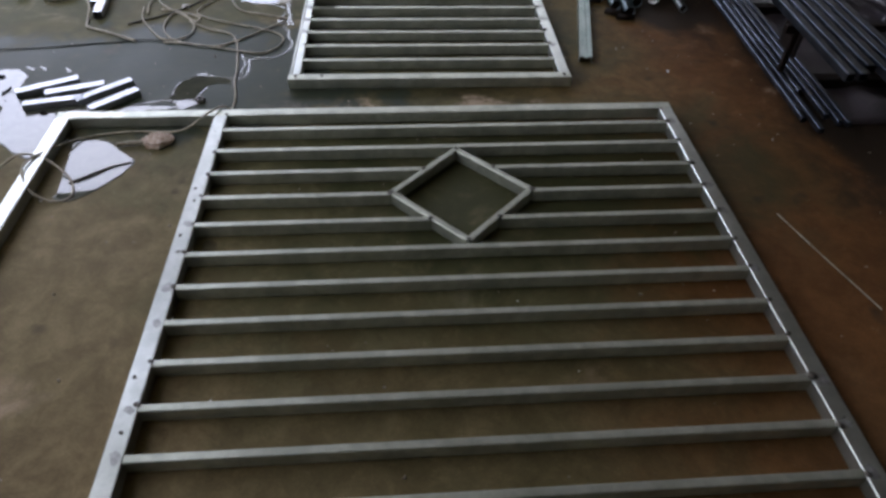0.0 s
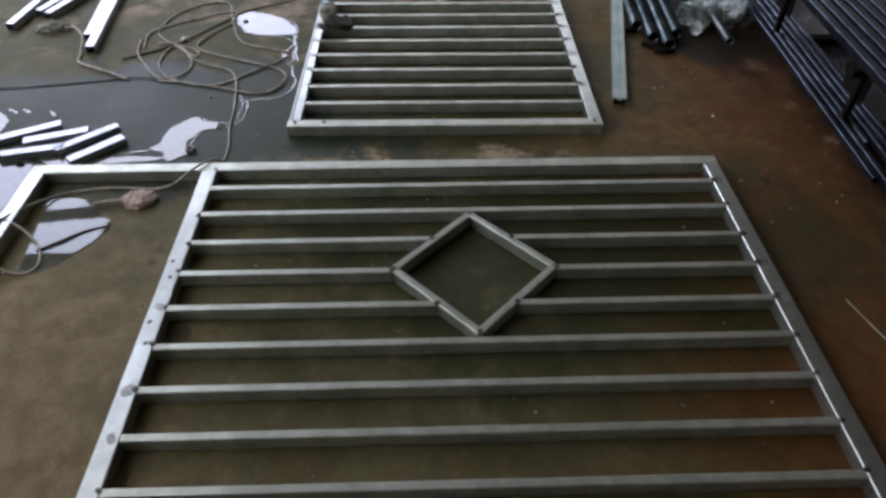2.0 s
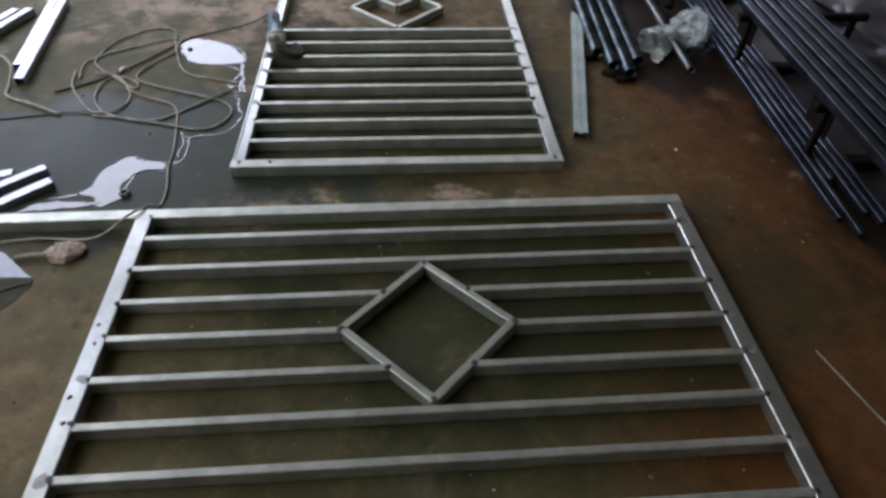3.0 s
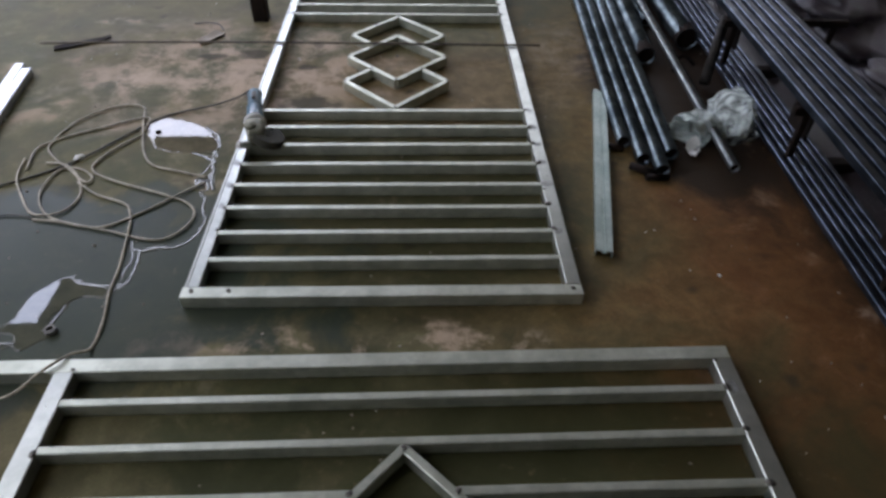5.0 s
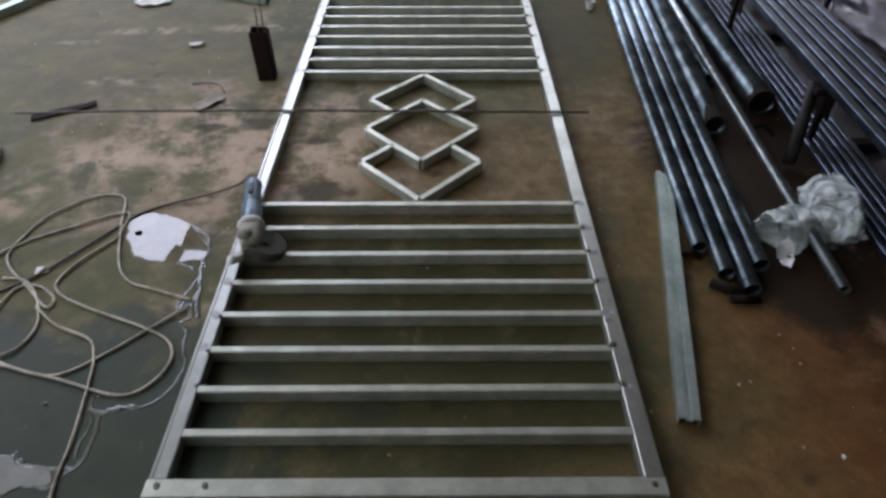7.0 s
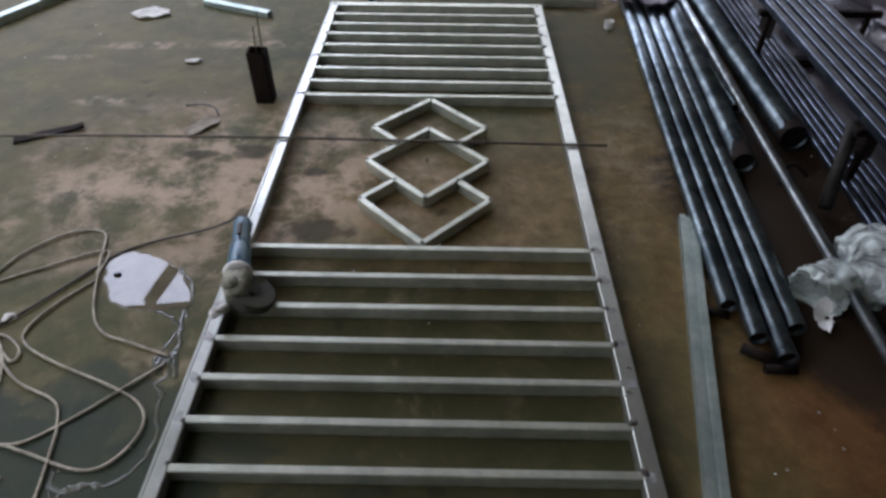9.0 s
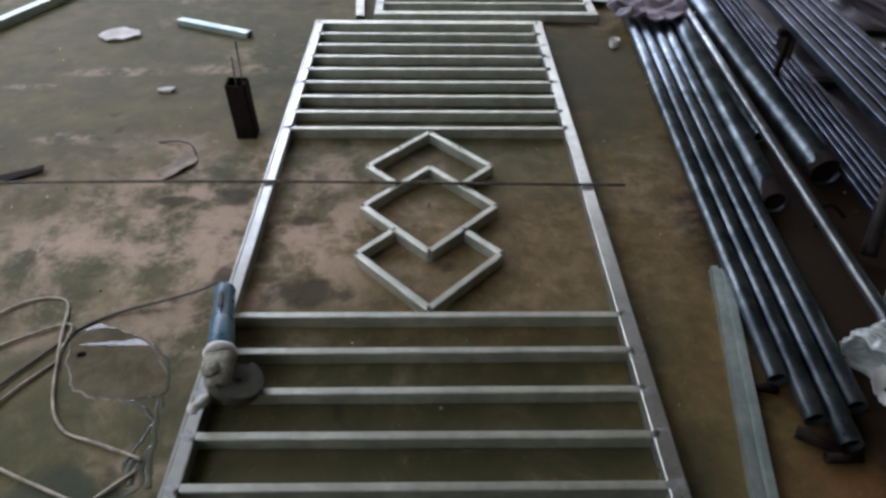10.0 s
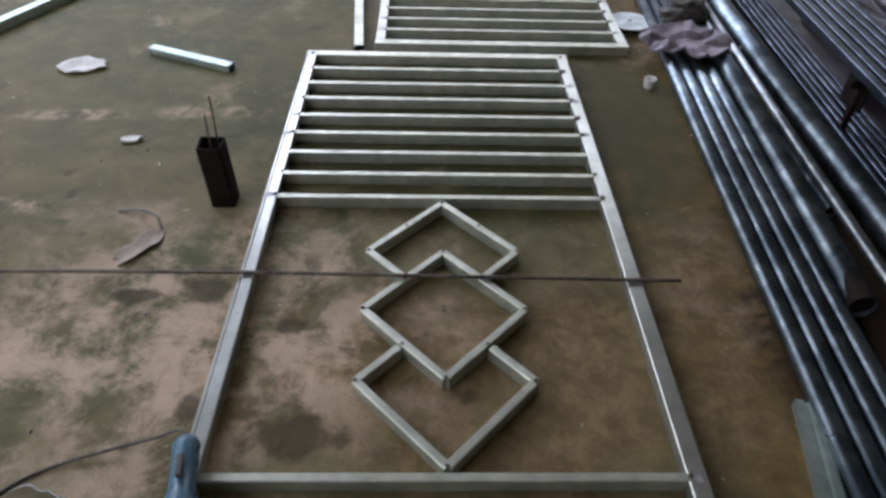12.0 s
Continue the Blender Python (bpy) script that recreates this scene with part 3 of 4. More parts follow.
def long_gate():
    """The leaf with three linked diamonds."""
    g = thing("metal_gate", "unpainted grey steel gate leaf with linked diamonds lying on the floor", "gate", pose(0, 2.645, 0), "gate leaves on the floor")
    w, length = 0.65, 3.478
    for s in (-1, 1):
        if s > 0:
            bar_between(g, "stile", (w - TUBE / 2, TUBE), (w - TUBE / 2, length - TUBE), TUBE, mat=STILE)
        else:  # a narrow lip runs along the outer edge of this stile
            bar_between(g, "stile", (-w + 0.032, TUBE), (-w + 0.032, length - TUBE), 0.036, mat=STILE)
            bar_between(g, "stile_lip", (-w + 0.006, TUBE), (-w + 0.006, length - TUBE), 0.011, TUBE - 0.004, STILE)
    for y in (TUBE / 2, length - TUBE / 2):
        bar_between(g, "rail", (-w, y), (w, y), TUBE)
    rungs(g, -w + TUBE, w - TUBE, [0.1826 + 0.1431 * k for k in range(8)])
    rungs(g, -w + TUBE, w - TUBE, [2.296 + 0.1431 * k for k in range(8)])
    rx, ry, x0 = 0.25, 0.258, 0.008
    for k, y in enumerate((1.470, 1.738, 2.002)):
        c = [(x0, y + ry), (x0 + rx, y), (x0, y - ry), (x0 - rx, y)]
        cut = ry * 0.5
        if k == 1:
            for i in range(4):
                bar_between(g, "diamond_bar", c[i], c[(i + 1) % 4], BAR)
        elif k == 0:  # its upper corner stops where the middle diamond crosses it
            bar_between(g, "diamond_bar", c[1], c[2], BAR)
            bar_between(g, "diamond_bar", c[2], c[3], BAR)
            for s in (-1, 1):
                bar_between(g, "diamond_bar", (x0 + s * rx, y), (x0 + s * rx * 0.54, y + ry * 0.46), BAR)
        else:
            bar_between(g, "diamond_bar", c[3], c[0], BAR)
            bar_between(g, "diamond_bar", c[0], c[1], BAR)
            for s in (-1, 1):
                bar_between(g, "diamond_bar", (x0 + s * rx, y), (x0 + s * rx * 0.54, y - ry * 0.46), BAR)
        for p in c:
            weld(g, *p, k=0.8)
        for s in (-1, 1):
            weld(g, x0 + s * rx * 0.5, y + ry * 0.5, k=0.7)
    for x, y in ((-w + 0.03, 0.03), (w - 0.03, 0.03), (-w + 0.03, length - 0.03), (w - 0.03, length - 0.03), (-0.5, 0.03)):
        weld(g, x, y, k=1.1)
    return g


def wide_gate():
    """The two-bay leaf with one diamond among the rungs."""
    g = thing("metal_gate", "wide grey steel gate leaf with one diamond and open side bay", "gate", pose(0.057, 2.415, 0, 0, 0, 0.6), "gate leaves on the floor")
    w, left, low, stile = 0.98, -1.62, -2.1, 0.055
    bar_between(g, "rail", (left, -TUBE / 2), (w, -TUBE / 2), TUBE)
    bar_between(g, "rail", (left, low), (w, low), TUBE)
    for x in (left + stile / 2, -w + stile / 2, w - stile / 2):
        bar_between(g, "stile", (x, -TUBE), (x, low + TUBE / 2), stile, mat=STILE)
    dx, dy, rx, ry = 0.012, -0.578, 0.258, 0.262
    ys = [-0.151 - 0.1442 * k for k in range(13)]
    gap = {}
    for i in (2, 3, 4):
        half = rx * (1 - abs(ys[i] - dy) / ry) + 0.012
        gap[i] = (dx - half, dx + half)
        for s in (-1, 1):
            weld(g, dx + s * half, ys[i], k=1.1)
    rungs(g, -w + stile, w - stile, ys, gap)
    diamond(g, dx, dy, rx, ry)
    for x, y in ((w - 0.05, -0.055), (-w + 0.05, -0.04), (-w + 0.02, -0.53), (-w + 0.03, -0.6), (-w + 0.02, -0.78), (-w + 0.03, -0.86), (-w + 0.02, -1.35), (-w + 0.03, -1.52)):
        weld(g, x, y, k=0.75)
    return g


def far_gate():
    g = thing("metal_gate", "grey steel gate leaf with close rungs beyond the long one", "gate", pose(0.34, 6.215, 0), "gate leaves on the floor")
    w, length = 0.66, 2.2
    for s in (-1, 1):
        bar_between(g, "stile", (s * (w - TUBE / 2), TUBE), (s * (w - TUBE / 2), length - TUBE), TUBE, mat=STILE)
    for y in (TUBE / 2, length - TUBE / 2):
        bar_between(g, "rail", (-w, y), (w, y), TUBE)
    rungs(g, -w + TUBE, w - TUBE, [0.18 + 0.1431 * k for k in range(13)])
    return g


long_gate()
wide_gate()
far_gate()


# ---- loose lengths of tube ----
def offcut(a, b, w, h, label, z=0.0, mat=BRIGHT, group="tube offcuts on the floor"):
    m = along((*a, z), (*b, z))
    ob = part("steel_tube", hollow_box(w, h, (Vector(b) - Vector(a)).length), mat, at=m)
    return tagged(ob, label, "steel tube", group)


SHORT = "short bright offcut of square steel tube in a puddle"
offcut((-1.83, 2.60), (-1.60, 2.72), 0.045, 0.03, SHORT)
offcut((-1.70, 2.59), (-1.47, 2.67), 0.045, 0.03, SHORT)
offcut((-1.55, 2.53), (-1.36, 2.70), 0.04, 0.03, SHORT)
offcut((-1.47, 2.46), (-1.31, 2.615), 0.045, 0.03, SHORT)
offcut((-1.76, 2.50), (-1.52, 2.555), 0.04, 0.03, SHORT)
offcut((-1.60, 1.08), (-1.455, 1.425), 0.035, 0.03, "short bright offcut of steel tube beside the gate frame")
LONG = "longer bright length of steel tube on the floor"
offcut((-1.72, 3.37), (-1.83, 4.25), 0.045, 0.04, LONG)
offcut((-1.775, 3.5), (-1.885, 4.3), 0.045, 0.04, LONG)
offcut((-2.08, 3.75), (-1.96, 4.13), 0.045, 0.04, LONG)
offcut((-2.14, 3.78), (-2.03, 4.12), 0.045, 0.04, LONG)
offcut((-2.22, 3.62), (-2.19, 3.99), 0.045, 0.04, LONG)
offcut((-1.445, 6.17), (-1.005, 5.985), 0.05, 0.035, "pale steel tube offcut lying alone on the floor", mat=CHANNEL)
offcut((-2.62, 5.7), (-2.08, 6.95), 0.06, 0.05, "long pale steel tube on the floor", mat=CHANNEL)
offcut((-0.40, 6.19), (-0.48, 7.2), 0.05, 0.05, "steel tube beside the far gate leaf", mat=STEEL)


def channel(a, b, w, h):
    """Cold-rolled channel, lying with a rib along its back: two flanges with a sunk groove between."""
    t = thing("steel_channel", "grey-green galvanised steel channel on the floor", "steel channel", along((*a, 0), (*b, 0)))
    length = (Vector(b) - Vector(a)).length
    flange = [(0.5, 0), (0.5, 1), (0.14, 1), (0.1, 0.7), (0.1, 0.6), (0.13, 0.6), (0.18, 0.9), (0.46, 0.9), (0.46, 0)]
    groove = [(-0.1, 0.6), (-0.1, 0.7), (0.1, 0.7), (0.1, 0.6)]
    for name, prof, side in (("flange", flange, 1), ("flange", flange, -1), ("groove", groove, 1)):
        bm = bmesh.new()
        ends = [[bm.verts.new((side * x * w, y, z * h)) for x, z in prof] for y in (0, length)]
        n = len(prof)
        for i in range(n):
            j = (i + 1) % n
            bm.faces.new((ends[0][i], ends[0][j], ends[1][j], ends[1][i]))
        for e in ends:
            bm.faces.new(e)
        bmesh.ops.recalc_face_normals(bm, faces=bm.faces[:])
        part(name, bm, CHANNEL, t)
    return t


channel((0.772, 2.875), (1.008, 4.064), 0.06, 0.03)


# ---- pipes ----
def pipe(a, b, radius, label, mat=PIPE, group="pipes on the floor"):
    a, b = Vector(a), Vector(b)
    m = Matrix.Translation(a) @ (b - a).to_track_quat("Z", "Y").to_matrix().to_4x4()
    ob = part("steel_pipe", hollow_round(radius, (b - a).length), mat, smooth=False, at=m)
    for f in ob.data.polygons:
        f.use_smooth = abs(f.normal.z) < 0.5
    # dark disc stands in for the shade inside the open end
    part("shade_plug", lathe([(0.0005, 0.004), (radius * 0.5, 0.0), (radius - 0.0032, 0.003)], 20), RUST, ob, "dark disc for the shaded hollow of the open end", at=pose(0, 0, 0.012))
    return tagged(ob, label, "steel pipe", group)


def run(x3, x45, y0, y1, r, z=None, label="oily dark steel pipe laid in a row on the floor", mat=PIPE):
    """A pipe whose axis passes x3 at y = 3 and x45 at y = 4.5."""
    s = (x45 - x3) / 1.5
    z = r if z is None else z
    z0, z1 = z if isinstance(z, tuple) else (z, z)
    ob = pipe((x3 + s * (y0 - 3), y0, z0), (x3 + s * (y1 - 3), y1, z1), r, label, mat)
    if r > 0.04:  # scale, rust and painted-in shade at the cut end, with a ragged edge
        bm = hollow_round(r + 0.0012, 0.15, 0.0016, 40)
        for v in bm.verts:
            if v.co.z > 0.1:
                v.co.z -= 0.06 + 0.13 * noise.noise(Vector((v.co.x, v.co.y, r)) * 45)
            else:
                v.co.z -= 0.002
        part("rusted_shaded_end", bm, RUST, ob, "rusted scaly pipe end, darkened for the shade there")


run(0.975, 1.072, 3.585, 8.6, 0.03)
run(1.035, 1.134, 3.45, 8.6, 0.03)
run(1.10, 1.20, 3.37, 8.6, 0.03)
run(1.165, 1.262, 3.49, 8.6, 0.03)
run(1.225, 1.335, 4.40, 8.6, 0.046, label="thicker oily steel pipe in the row")
run(1.395, 1.445, 3.34, 8.6, 0.021, (0.06, 0.125), "thin bright steel pipe laid across the others", THIN)
run(1.57, 1.60, 4.58, 8.6, 0.06, label="thick dark steel pipe in the row")
run(1.50, 1.475, 4.9, 8.6, 0.03)

OLD = "short rusted dark pipe among the pipe ends"
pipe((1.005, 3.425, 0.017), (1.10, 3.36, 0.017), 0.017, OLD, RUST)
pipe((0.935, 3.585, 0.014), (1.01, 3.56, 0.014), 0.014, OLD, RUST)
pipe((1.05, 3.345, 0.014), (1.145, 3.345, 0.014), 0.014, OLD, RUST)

tagged(part("bent_iron", sweep(smooth_path([(1.45, 4.3, 0.012), (1.48, 4.36, 0.05), (1.53, 4.37, 0.06), (1.57, 4.33, 0.03)]), 0.009, 8), RUST), "bent rusted iron strap among the pipe ends", "iron strap")
pipe((1.55, 4.12, 0.03), (1.66, 4.34, 0.28), 0.026, "dull dark pipe stub leaning on a trestle", RUSTPIPE)

# the rack: a low bundle and a high one on trestles
BUNDLE = "long thin dark steel tube in a bundle"
rack_rng = random.Random(8)
for i in range(6):
    x, y0 = 1.592 + 0.036 * i + rack_rng.uniform(-0.003, 0.003), (2.2, 2.17, 2.42, 2.24)[i % 4] + rack_rng.uniform(-0.03, 0.03)
    z = 0.062 + (0.0 if i % 3 else rack_rng.uniform(0.0, 0.006))
    offcut((x - 0.045 * (3 - y0), y0), (x + 0.27, 9.0), 0.022, 0.026, BUNDLE, z, DARKSTEEL, "tubes on the rack")
for i in range(6):
    x, y0 = 1.622 + 0.054 * i + rack_rng.uniform(-0.004, 0.004), 2.15 + rack_rng.uniform(-0.04, 0.05)
    offcut((x - 0.035 * (3 - y0), y0), (x + 0.21, 9.0), 0.036, 0.036, BUNDLE, 0.31, DARKSTEEL, "tubes on the rack")


def rack_shade_sheet():
    """Dark folded sheet on the floor, added for the shade under the rack."""
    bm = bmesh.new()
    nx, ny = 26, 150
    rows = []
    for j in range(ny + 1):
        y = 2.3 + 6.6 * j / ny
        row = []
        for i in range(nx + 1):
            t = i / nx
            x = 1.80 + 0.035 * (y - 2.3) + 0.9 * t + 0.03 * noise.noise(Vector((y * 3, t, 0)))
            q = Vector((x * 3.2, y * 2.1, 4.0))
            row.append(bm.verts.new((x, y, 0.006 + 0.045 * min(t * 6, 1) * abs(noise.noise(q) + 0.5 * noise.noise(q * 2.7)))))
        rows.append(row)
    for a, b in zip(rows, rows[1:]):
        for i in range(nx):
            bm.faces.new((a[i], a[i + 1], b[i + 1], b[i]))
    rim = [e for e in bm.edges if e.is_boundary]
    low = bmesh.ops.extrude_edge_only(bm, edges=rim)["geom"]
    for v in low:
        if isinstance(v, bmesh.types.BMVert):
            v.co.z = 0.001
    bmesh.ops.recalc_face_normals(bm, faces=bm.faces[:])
    return tagged(part("dark_sheeting", bm, TARP, smooth=True), "dark folded plastic sheet added for the shade under the rack", "plastic sheeting")


rack_shade_sheet()


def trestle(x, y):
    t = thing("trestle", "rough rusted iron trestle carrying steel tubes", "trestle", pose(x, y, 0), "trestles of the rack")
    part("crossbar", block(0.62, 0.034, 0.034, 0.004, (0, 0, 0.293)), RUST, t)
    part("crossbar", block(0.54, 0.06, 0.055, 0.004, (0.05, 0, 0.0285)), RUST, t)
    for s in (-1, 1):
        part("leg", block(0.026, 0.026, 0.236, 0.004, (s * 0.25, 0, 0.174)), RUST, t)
    # dark plate added to fill out the mass under the upper tubes
    part("side_plate", block(0.008, 0.16, 0.12, 0.002, (-0.215, 0.07, 0.215)), RUST, t, "dark rusted plate filling the gap under the upper tubes")
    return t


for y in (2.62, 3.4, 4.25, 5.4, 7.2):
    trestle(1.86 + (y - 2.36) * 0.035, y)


# ---- rod across the long gate ----
def rod():
    path = smooth_path([(-1.87, 4.517, 0.05), (-1.4, 4.525, 0.054), (-0.62, 4.525, 0.0565), (0.1, 4.512, 0.0575), (0.773, 4.502, 0.057)], 10)
    ob = part("iron_rod", sweep(path, 0.0062, 8), REBAR, smooth=True)
    return tagged(ob, "thin rusty iron rod laid across a gate leaf", "iron rod")


rod()


# ---- cables ----
def cable(points, label, radius=0.0044, mat=CABLE, z=0.0, sway=0.0015):
    pts = [(p[0], p[1], (p[2] if len(p) > 2 else z) + radius + sway * (1 + math.sin(i * 2.1))) for i, p in enumerate(points)]
    ob = part("cable", sweep(smooth_path(pts), radius, 7), mat, smooth=True)
    return tagged(ob, label, "cable", "welding cables on the floor")


LOOP = "dusty tan welding cable coiled loosely on the damp floor"
cable([(-0.74, 3.36), (-0.88, 3.41), (-0.98, 3.45), (-1.05, 3.55), (-1.12, 3.77), (-1.17, 3.93), (-1.29, 3.93), (-1.41, 3.81), (-1.45, 3.7), (-1.46, 3.59), (-1.41, 3.51),
       (-1.32, 3.43), (-1.21, 3.33), (-1.2, 3.37), (-1.28, 3.43), (-1.35, 3.41), (-1.36, 3.27), (-1.31, 3.16), (-1.22, 3.09), (-1.02, 3.03), (-0.85, 2.98), (-0.77, 3.01),
       (-0.73, 3.1), (-0.76, 3.18), (-0.86, 3.24), (-1.08, 3.33), (-1.2, 3.4), (-1.22, 3.47), (-1.17, 3.58), (-1.1, 3.68)], LOOP)
cable([(-1.24, 3.33), (-1.14, 3.25), (-1.01, 3.19), (-0.965, 3.11), (-0.945, 3.03), (-0.915, 2.84), (-0.905, 2.71), (-0.88, 2.58), (-0.88, 2.48), (-0.9, 2.42, 0.045), (-0.95, 2.36, 0.05), (-1.05, 2.285, 0.02),
       (-1.26, 2.31), (-1.43, 2.27), (-1.52, 2.13, 0.04), (-1.555, 2.01, 0.052), (-1.50, 1.9, 0.03), (-1.42, 1.87), (-1.36, 1.9), (-1.40, 2.0), (-1.49, 2.07, 0.035), (-1.60, 2.09, 0.05), (-1.72, 2.03), (-1.95, 1.9)],
      "dusty tan cable trailing over the gate frame into the side bay")
cable([(-0.634, 3.906, 0.092), (-0.66, 3.93, 0.085), (-0.72, 3.935, 0.05), (-0.826, 3.925, 0.015), (-0.966, 3.885), (-1.06, 3.83), (-1.126, 3.74), (-1.28, 3.51), (-1.4, 3.4), (-1.55, 3.3)], "black grinder cord trailing from the tool", 0.0045, CORD)
cable([(-0.74, 3.33), (-0.8, 3.27), (-0.94, 3.13), (-1.06, 3.05), (-1.22, 3.085), (-1.32, 3.1)], LOOP)
cable([(-1.32, 3.11), (-1.42, 3.125), (-1.6, 3.1), (-1.9, 3.05), (-2.4, 3.0)], "thin dark cord across the damp floor", 0.003, CORD)
cable([(-1.48, 3.42), (-1.50, 3.57), (-1.43, 3.66), (-1.3, 3.74), (-1.12, 3.83), (-1.1, 3.72)], LOOP, 0.0045, CABLE)
cable([(-1.52, 3.5), (-1.49, 3.36), (-1.42, 3.24), (-1.33, 3.13), (-1.23, 3.14), (-1.2, 3.24), (-1.25, 3.36), (-1.33, 3.45), (-1.42, 3.47)], LOOP, 0.0045, CABLE)
cable([(-1.46, 3.11), (-1.60, 3.19), (-1.74, 3.27), (-1.77, 3.36), (-1.79, 3.47, 0.03), (-1.86, 3.56, 0.042), (-1.93, 3.60, 0.02)], "tan cable leading to a clamp on the tubes", 0.006, CABLE)


# ---- the grinder ----
def grinder():
    m = along((-0.553, 3.47, 0), (-0.630, 3.89, 0))
    g = thing("angle_grinder", "blue angle grinder with dusty grey head on a gate frame", "power tool", m @ pose(0, 0, TUBE))
    turn = pose(0, 0.0, 0.043, -90, 0, 0)
    body = lathe([(0.001, 0.17), (0.028, 0.17), (0.035, 0.178), (0.037, 0.2), (0.036, 0.29), (0.031, 0.305), (0.031, 0.40), (0.033, 0.425), (0.026, 0.44), (0.001, 0.442)], 24)
    part("motor_housing", body, BLUE, g, "scuffed blue plastic housing", True, turn)
    part("switch", block(0.016, 0.06, 0.012, 0.004, (0.0, 0.35, 0.082)), CORD, g)
    collar = lathe([(0.03, 0.158), (0.046, 0.16), (0.048, 0.172), (0.044, 0.182), (0.03, 0.184)], 24)
    part("collar", collar, RAG, g, "pale dusty collar", True, turn)
    head = block(0.082, 0.125, 0.078, 0.022, (0, 0.10, 0.042), 4)
    for v in head.verts:
        v.co.x *= 0.72 + 0.28 * min(max((v.co.y - 0.03) / 0.1, 0), 1)
        v.co += 0.003 * noise.noise_vector(v.co * 40)
    part("gear_head", head, CAST, g, "dusty grey alloy gear head", True)
    part("spindle_cap", lathe([(0.001, 0.0), (0.026, 0.0), (0.026, 0.012), (0.012, 0.02), (0.001, 0.02)], 18), CAST, g, at=pose(-0.012, 0.085, 0.078), smooth=True)
    guard = bmesh.new()
    arc = [math.radians(a) for a in range(-150, 61, 10)]
    rows = [[guard.verts.new((r * math.cos(a), r * math.sin(a), z)) for a in arc] for r, z in ((0.03, 0.022), (0.070, 0.022), (0.072, 0.018), (0.072, -0.012), (0.069, -0.012), (0.069, 0.017), (0.03, 0.019))]
    for a, b in zip(rows, rows[1:]):
        for i in range(len(arc) - 1):
            guard.faces.new((a[i], a[i + 1], b[i + 1], b[i]))
    part("guard", guard, DISC, g, at=pose(0.045, 0.075, 0.026, 0, 24, 0), smooth=False)
    wheel = lathe([(0.011, 0.0), (0.062, 0.0), (0.064, 0.003), (0.062, 0.006), (0.011, 0.006), (0.011, 0.0)], 32)
    part("grinding_disc", wheel, DISC, g, at=pose(0.045, 0.075, 0.024, 0, 24, 0))
    part("side_handle", lathe([(0.001, 0), (0.014, 0.002), (0.017, 0.02), (0.013, 0.05), (0.016, 0.075), (0.001, 0.078)], 14), RAG, g, "pale plastic side handle", True, pose(-0.03, 0.04, 0.02, 60, 0, -25))
    return g


grinder()


# ---- small things on the floor ----
def post():
    p = thing("iron_post", "short dark rusted iron post stub with thin rods", "post", pose(-0.80, 4.965, 0, 0, -1, 0))
    bm = hollow_box(0.085, 0.085, 0.24, 0.006, 0.006)
    for v in bm.verts:
        if v.co.y > 0.2:
            v.co.y += 0.018 * noise.noise(v.co * 50) + (0.014 if abs(v.co.x) > 0.03 else -0.016)
    part("stub", bm, RUST, p, at=pose(0, 0.0425, -0.001, 90, 0, 0))
    for x, y, h in ((-0.01, 0.0, 0.36), (0.014, 0.02, 0.42)):
        part("thin_rod", sweep([Vector((x, y, 0.02)), Vector((x + 0.004, y, 0.2)), Vector((x + 0.012, y + 0.01, h))], 0.003, 6), REBAR, p)
    return p


post()


def bent_strip(length, width, thick):
    """A flat bar with a kink and a curled end."""
    bm = bmesh.new()
    rows = []
    for i in range(13):
        t = i / 12
        x, z = (t - 0.5) * length, 0.001 + 0.012 * max(0, t - 0.55) + 0.05 * max(0, t - 0.85)
        y = 0.012 * math.sin(t * 2.6)
        w = width * (0.75 + 0.25 * math.sin(3 * t + 0.4))
        rows.append([bm.verts.new(p) for p in ((x, y - w / 2, z), (x, y + w / 2, z), (x, y + w / 2, z + thick), (x, y - w / 2, z + thick))])
    for a, b in zip(rows, rows[1:]):
        for k in range(4):
            j = (k + 1) % 4
            bm.faces.new((a[k], b[k], b[j], a[j]))
    bm.faces.new(rows[0])
    bm.faces.new(rows[-1][::-1])
    bmesh.ops.recalc_face_normals(bm, faces=bm.faces[:])
    return bm


def scrap(name, label, category, bm, mat, x, y, turn=0, z=0.0, smooth=False):
    return tagged(part(name, bm, mat, smooth=smooth, at=pose(x, y, z, 0, 0, turn)), label, category)


scrap("rag", "crumpled dirty white rag on the floor", "rag", ragged_sheet(0.115, 0.075, 2, 0.008, 0.3, 0.012), RAG, -1.73, 6.0, 10)
scrap("card", "torn brown card scrap with a curled corner", "card scrap", ragged_sheet(0.042, 0.10, 5, 0.003, 0.4, 0.012), CARD, -1.035, 4.70, -35)
scrap("wire", "bent piece of dark wire beside a card scrap", "wire", sweep(smooth_path([(-1.17, 4.89, 0.004), (-1.09, 4.885, 0.012), (-1.02, 4.85, 0.016), (-0.985, 4.79, 0.008)]), 0.004, 6), CORD, 0, 0)
scrap("wood_chip", "small pale splinter of wood on the floor", "wood chip", ragged_sheet(0.04, 0.022, 7, 0.008, 0.4, 0.01), RAG, -1.28, 5.36, 10)
scrap("iron_strip", "dark bent iron strip under the rod", "iron strip", bent_strip(0.29, 0.052, 0.01), RUST, -1.695, 4.605, 25)
scrap("cable_joint", "crumpled tan taped cable joint on the floor", "cable joint", crumple(0.055, 0.045, 0.022, 3, 0.3, 3), TIED, -1.13, 2.235, 15)
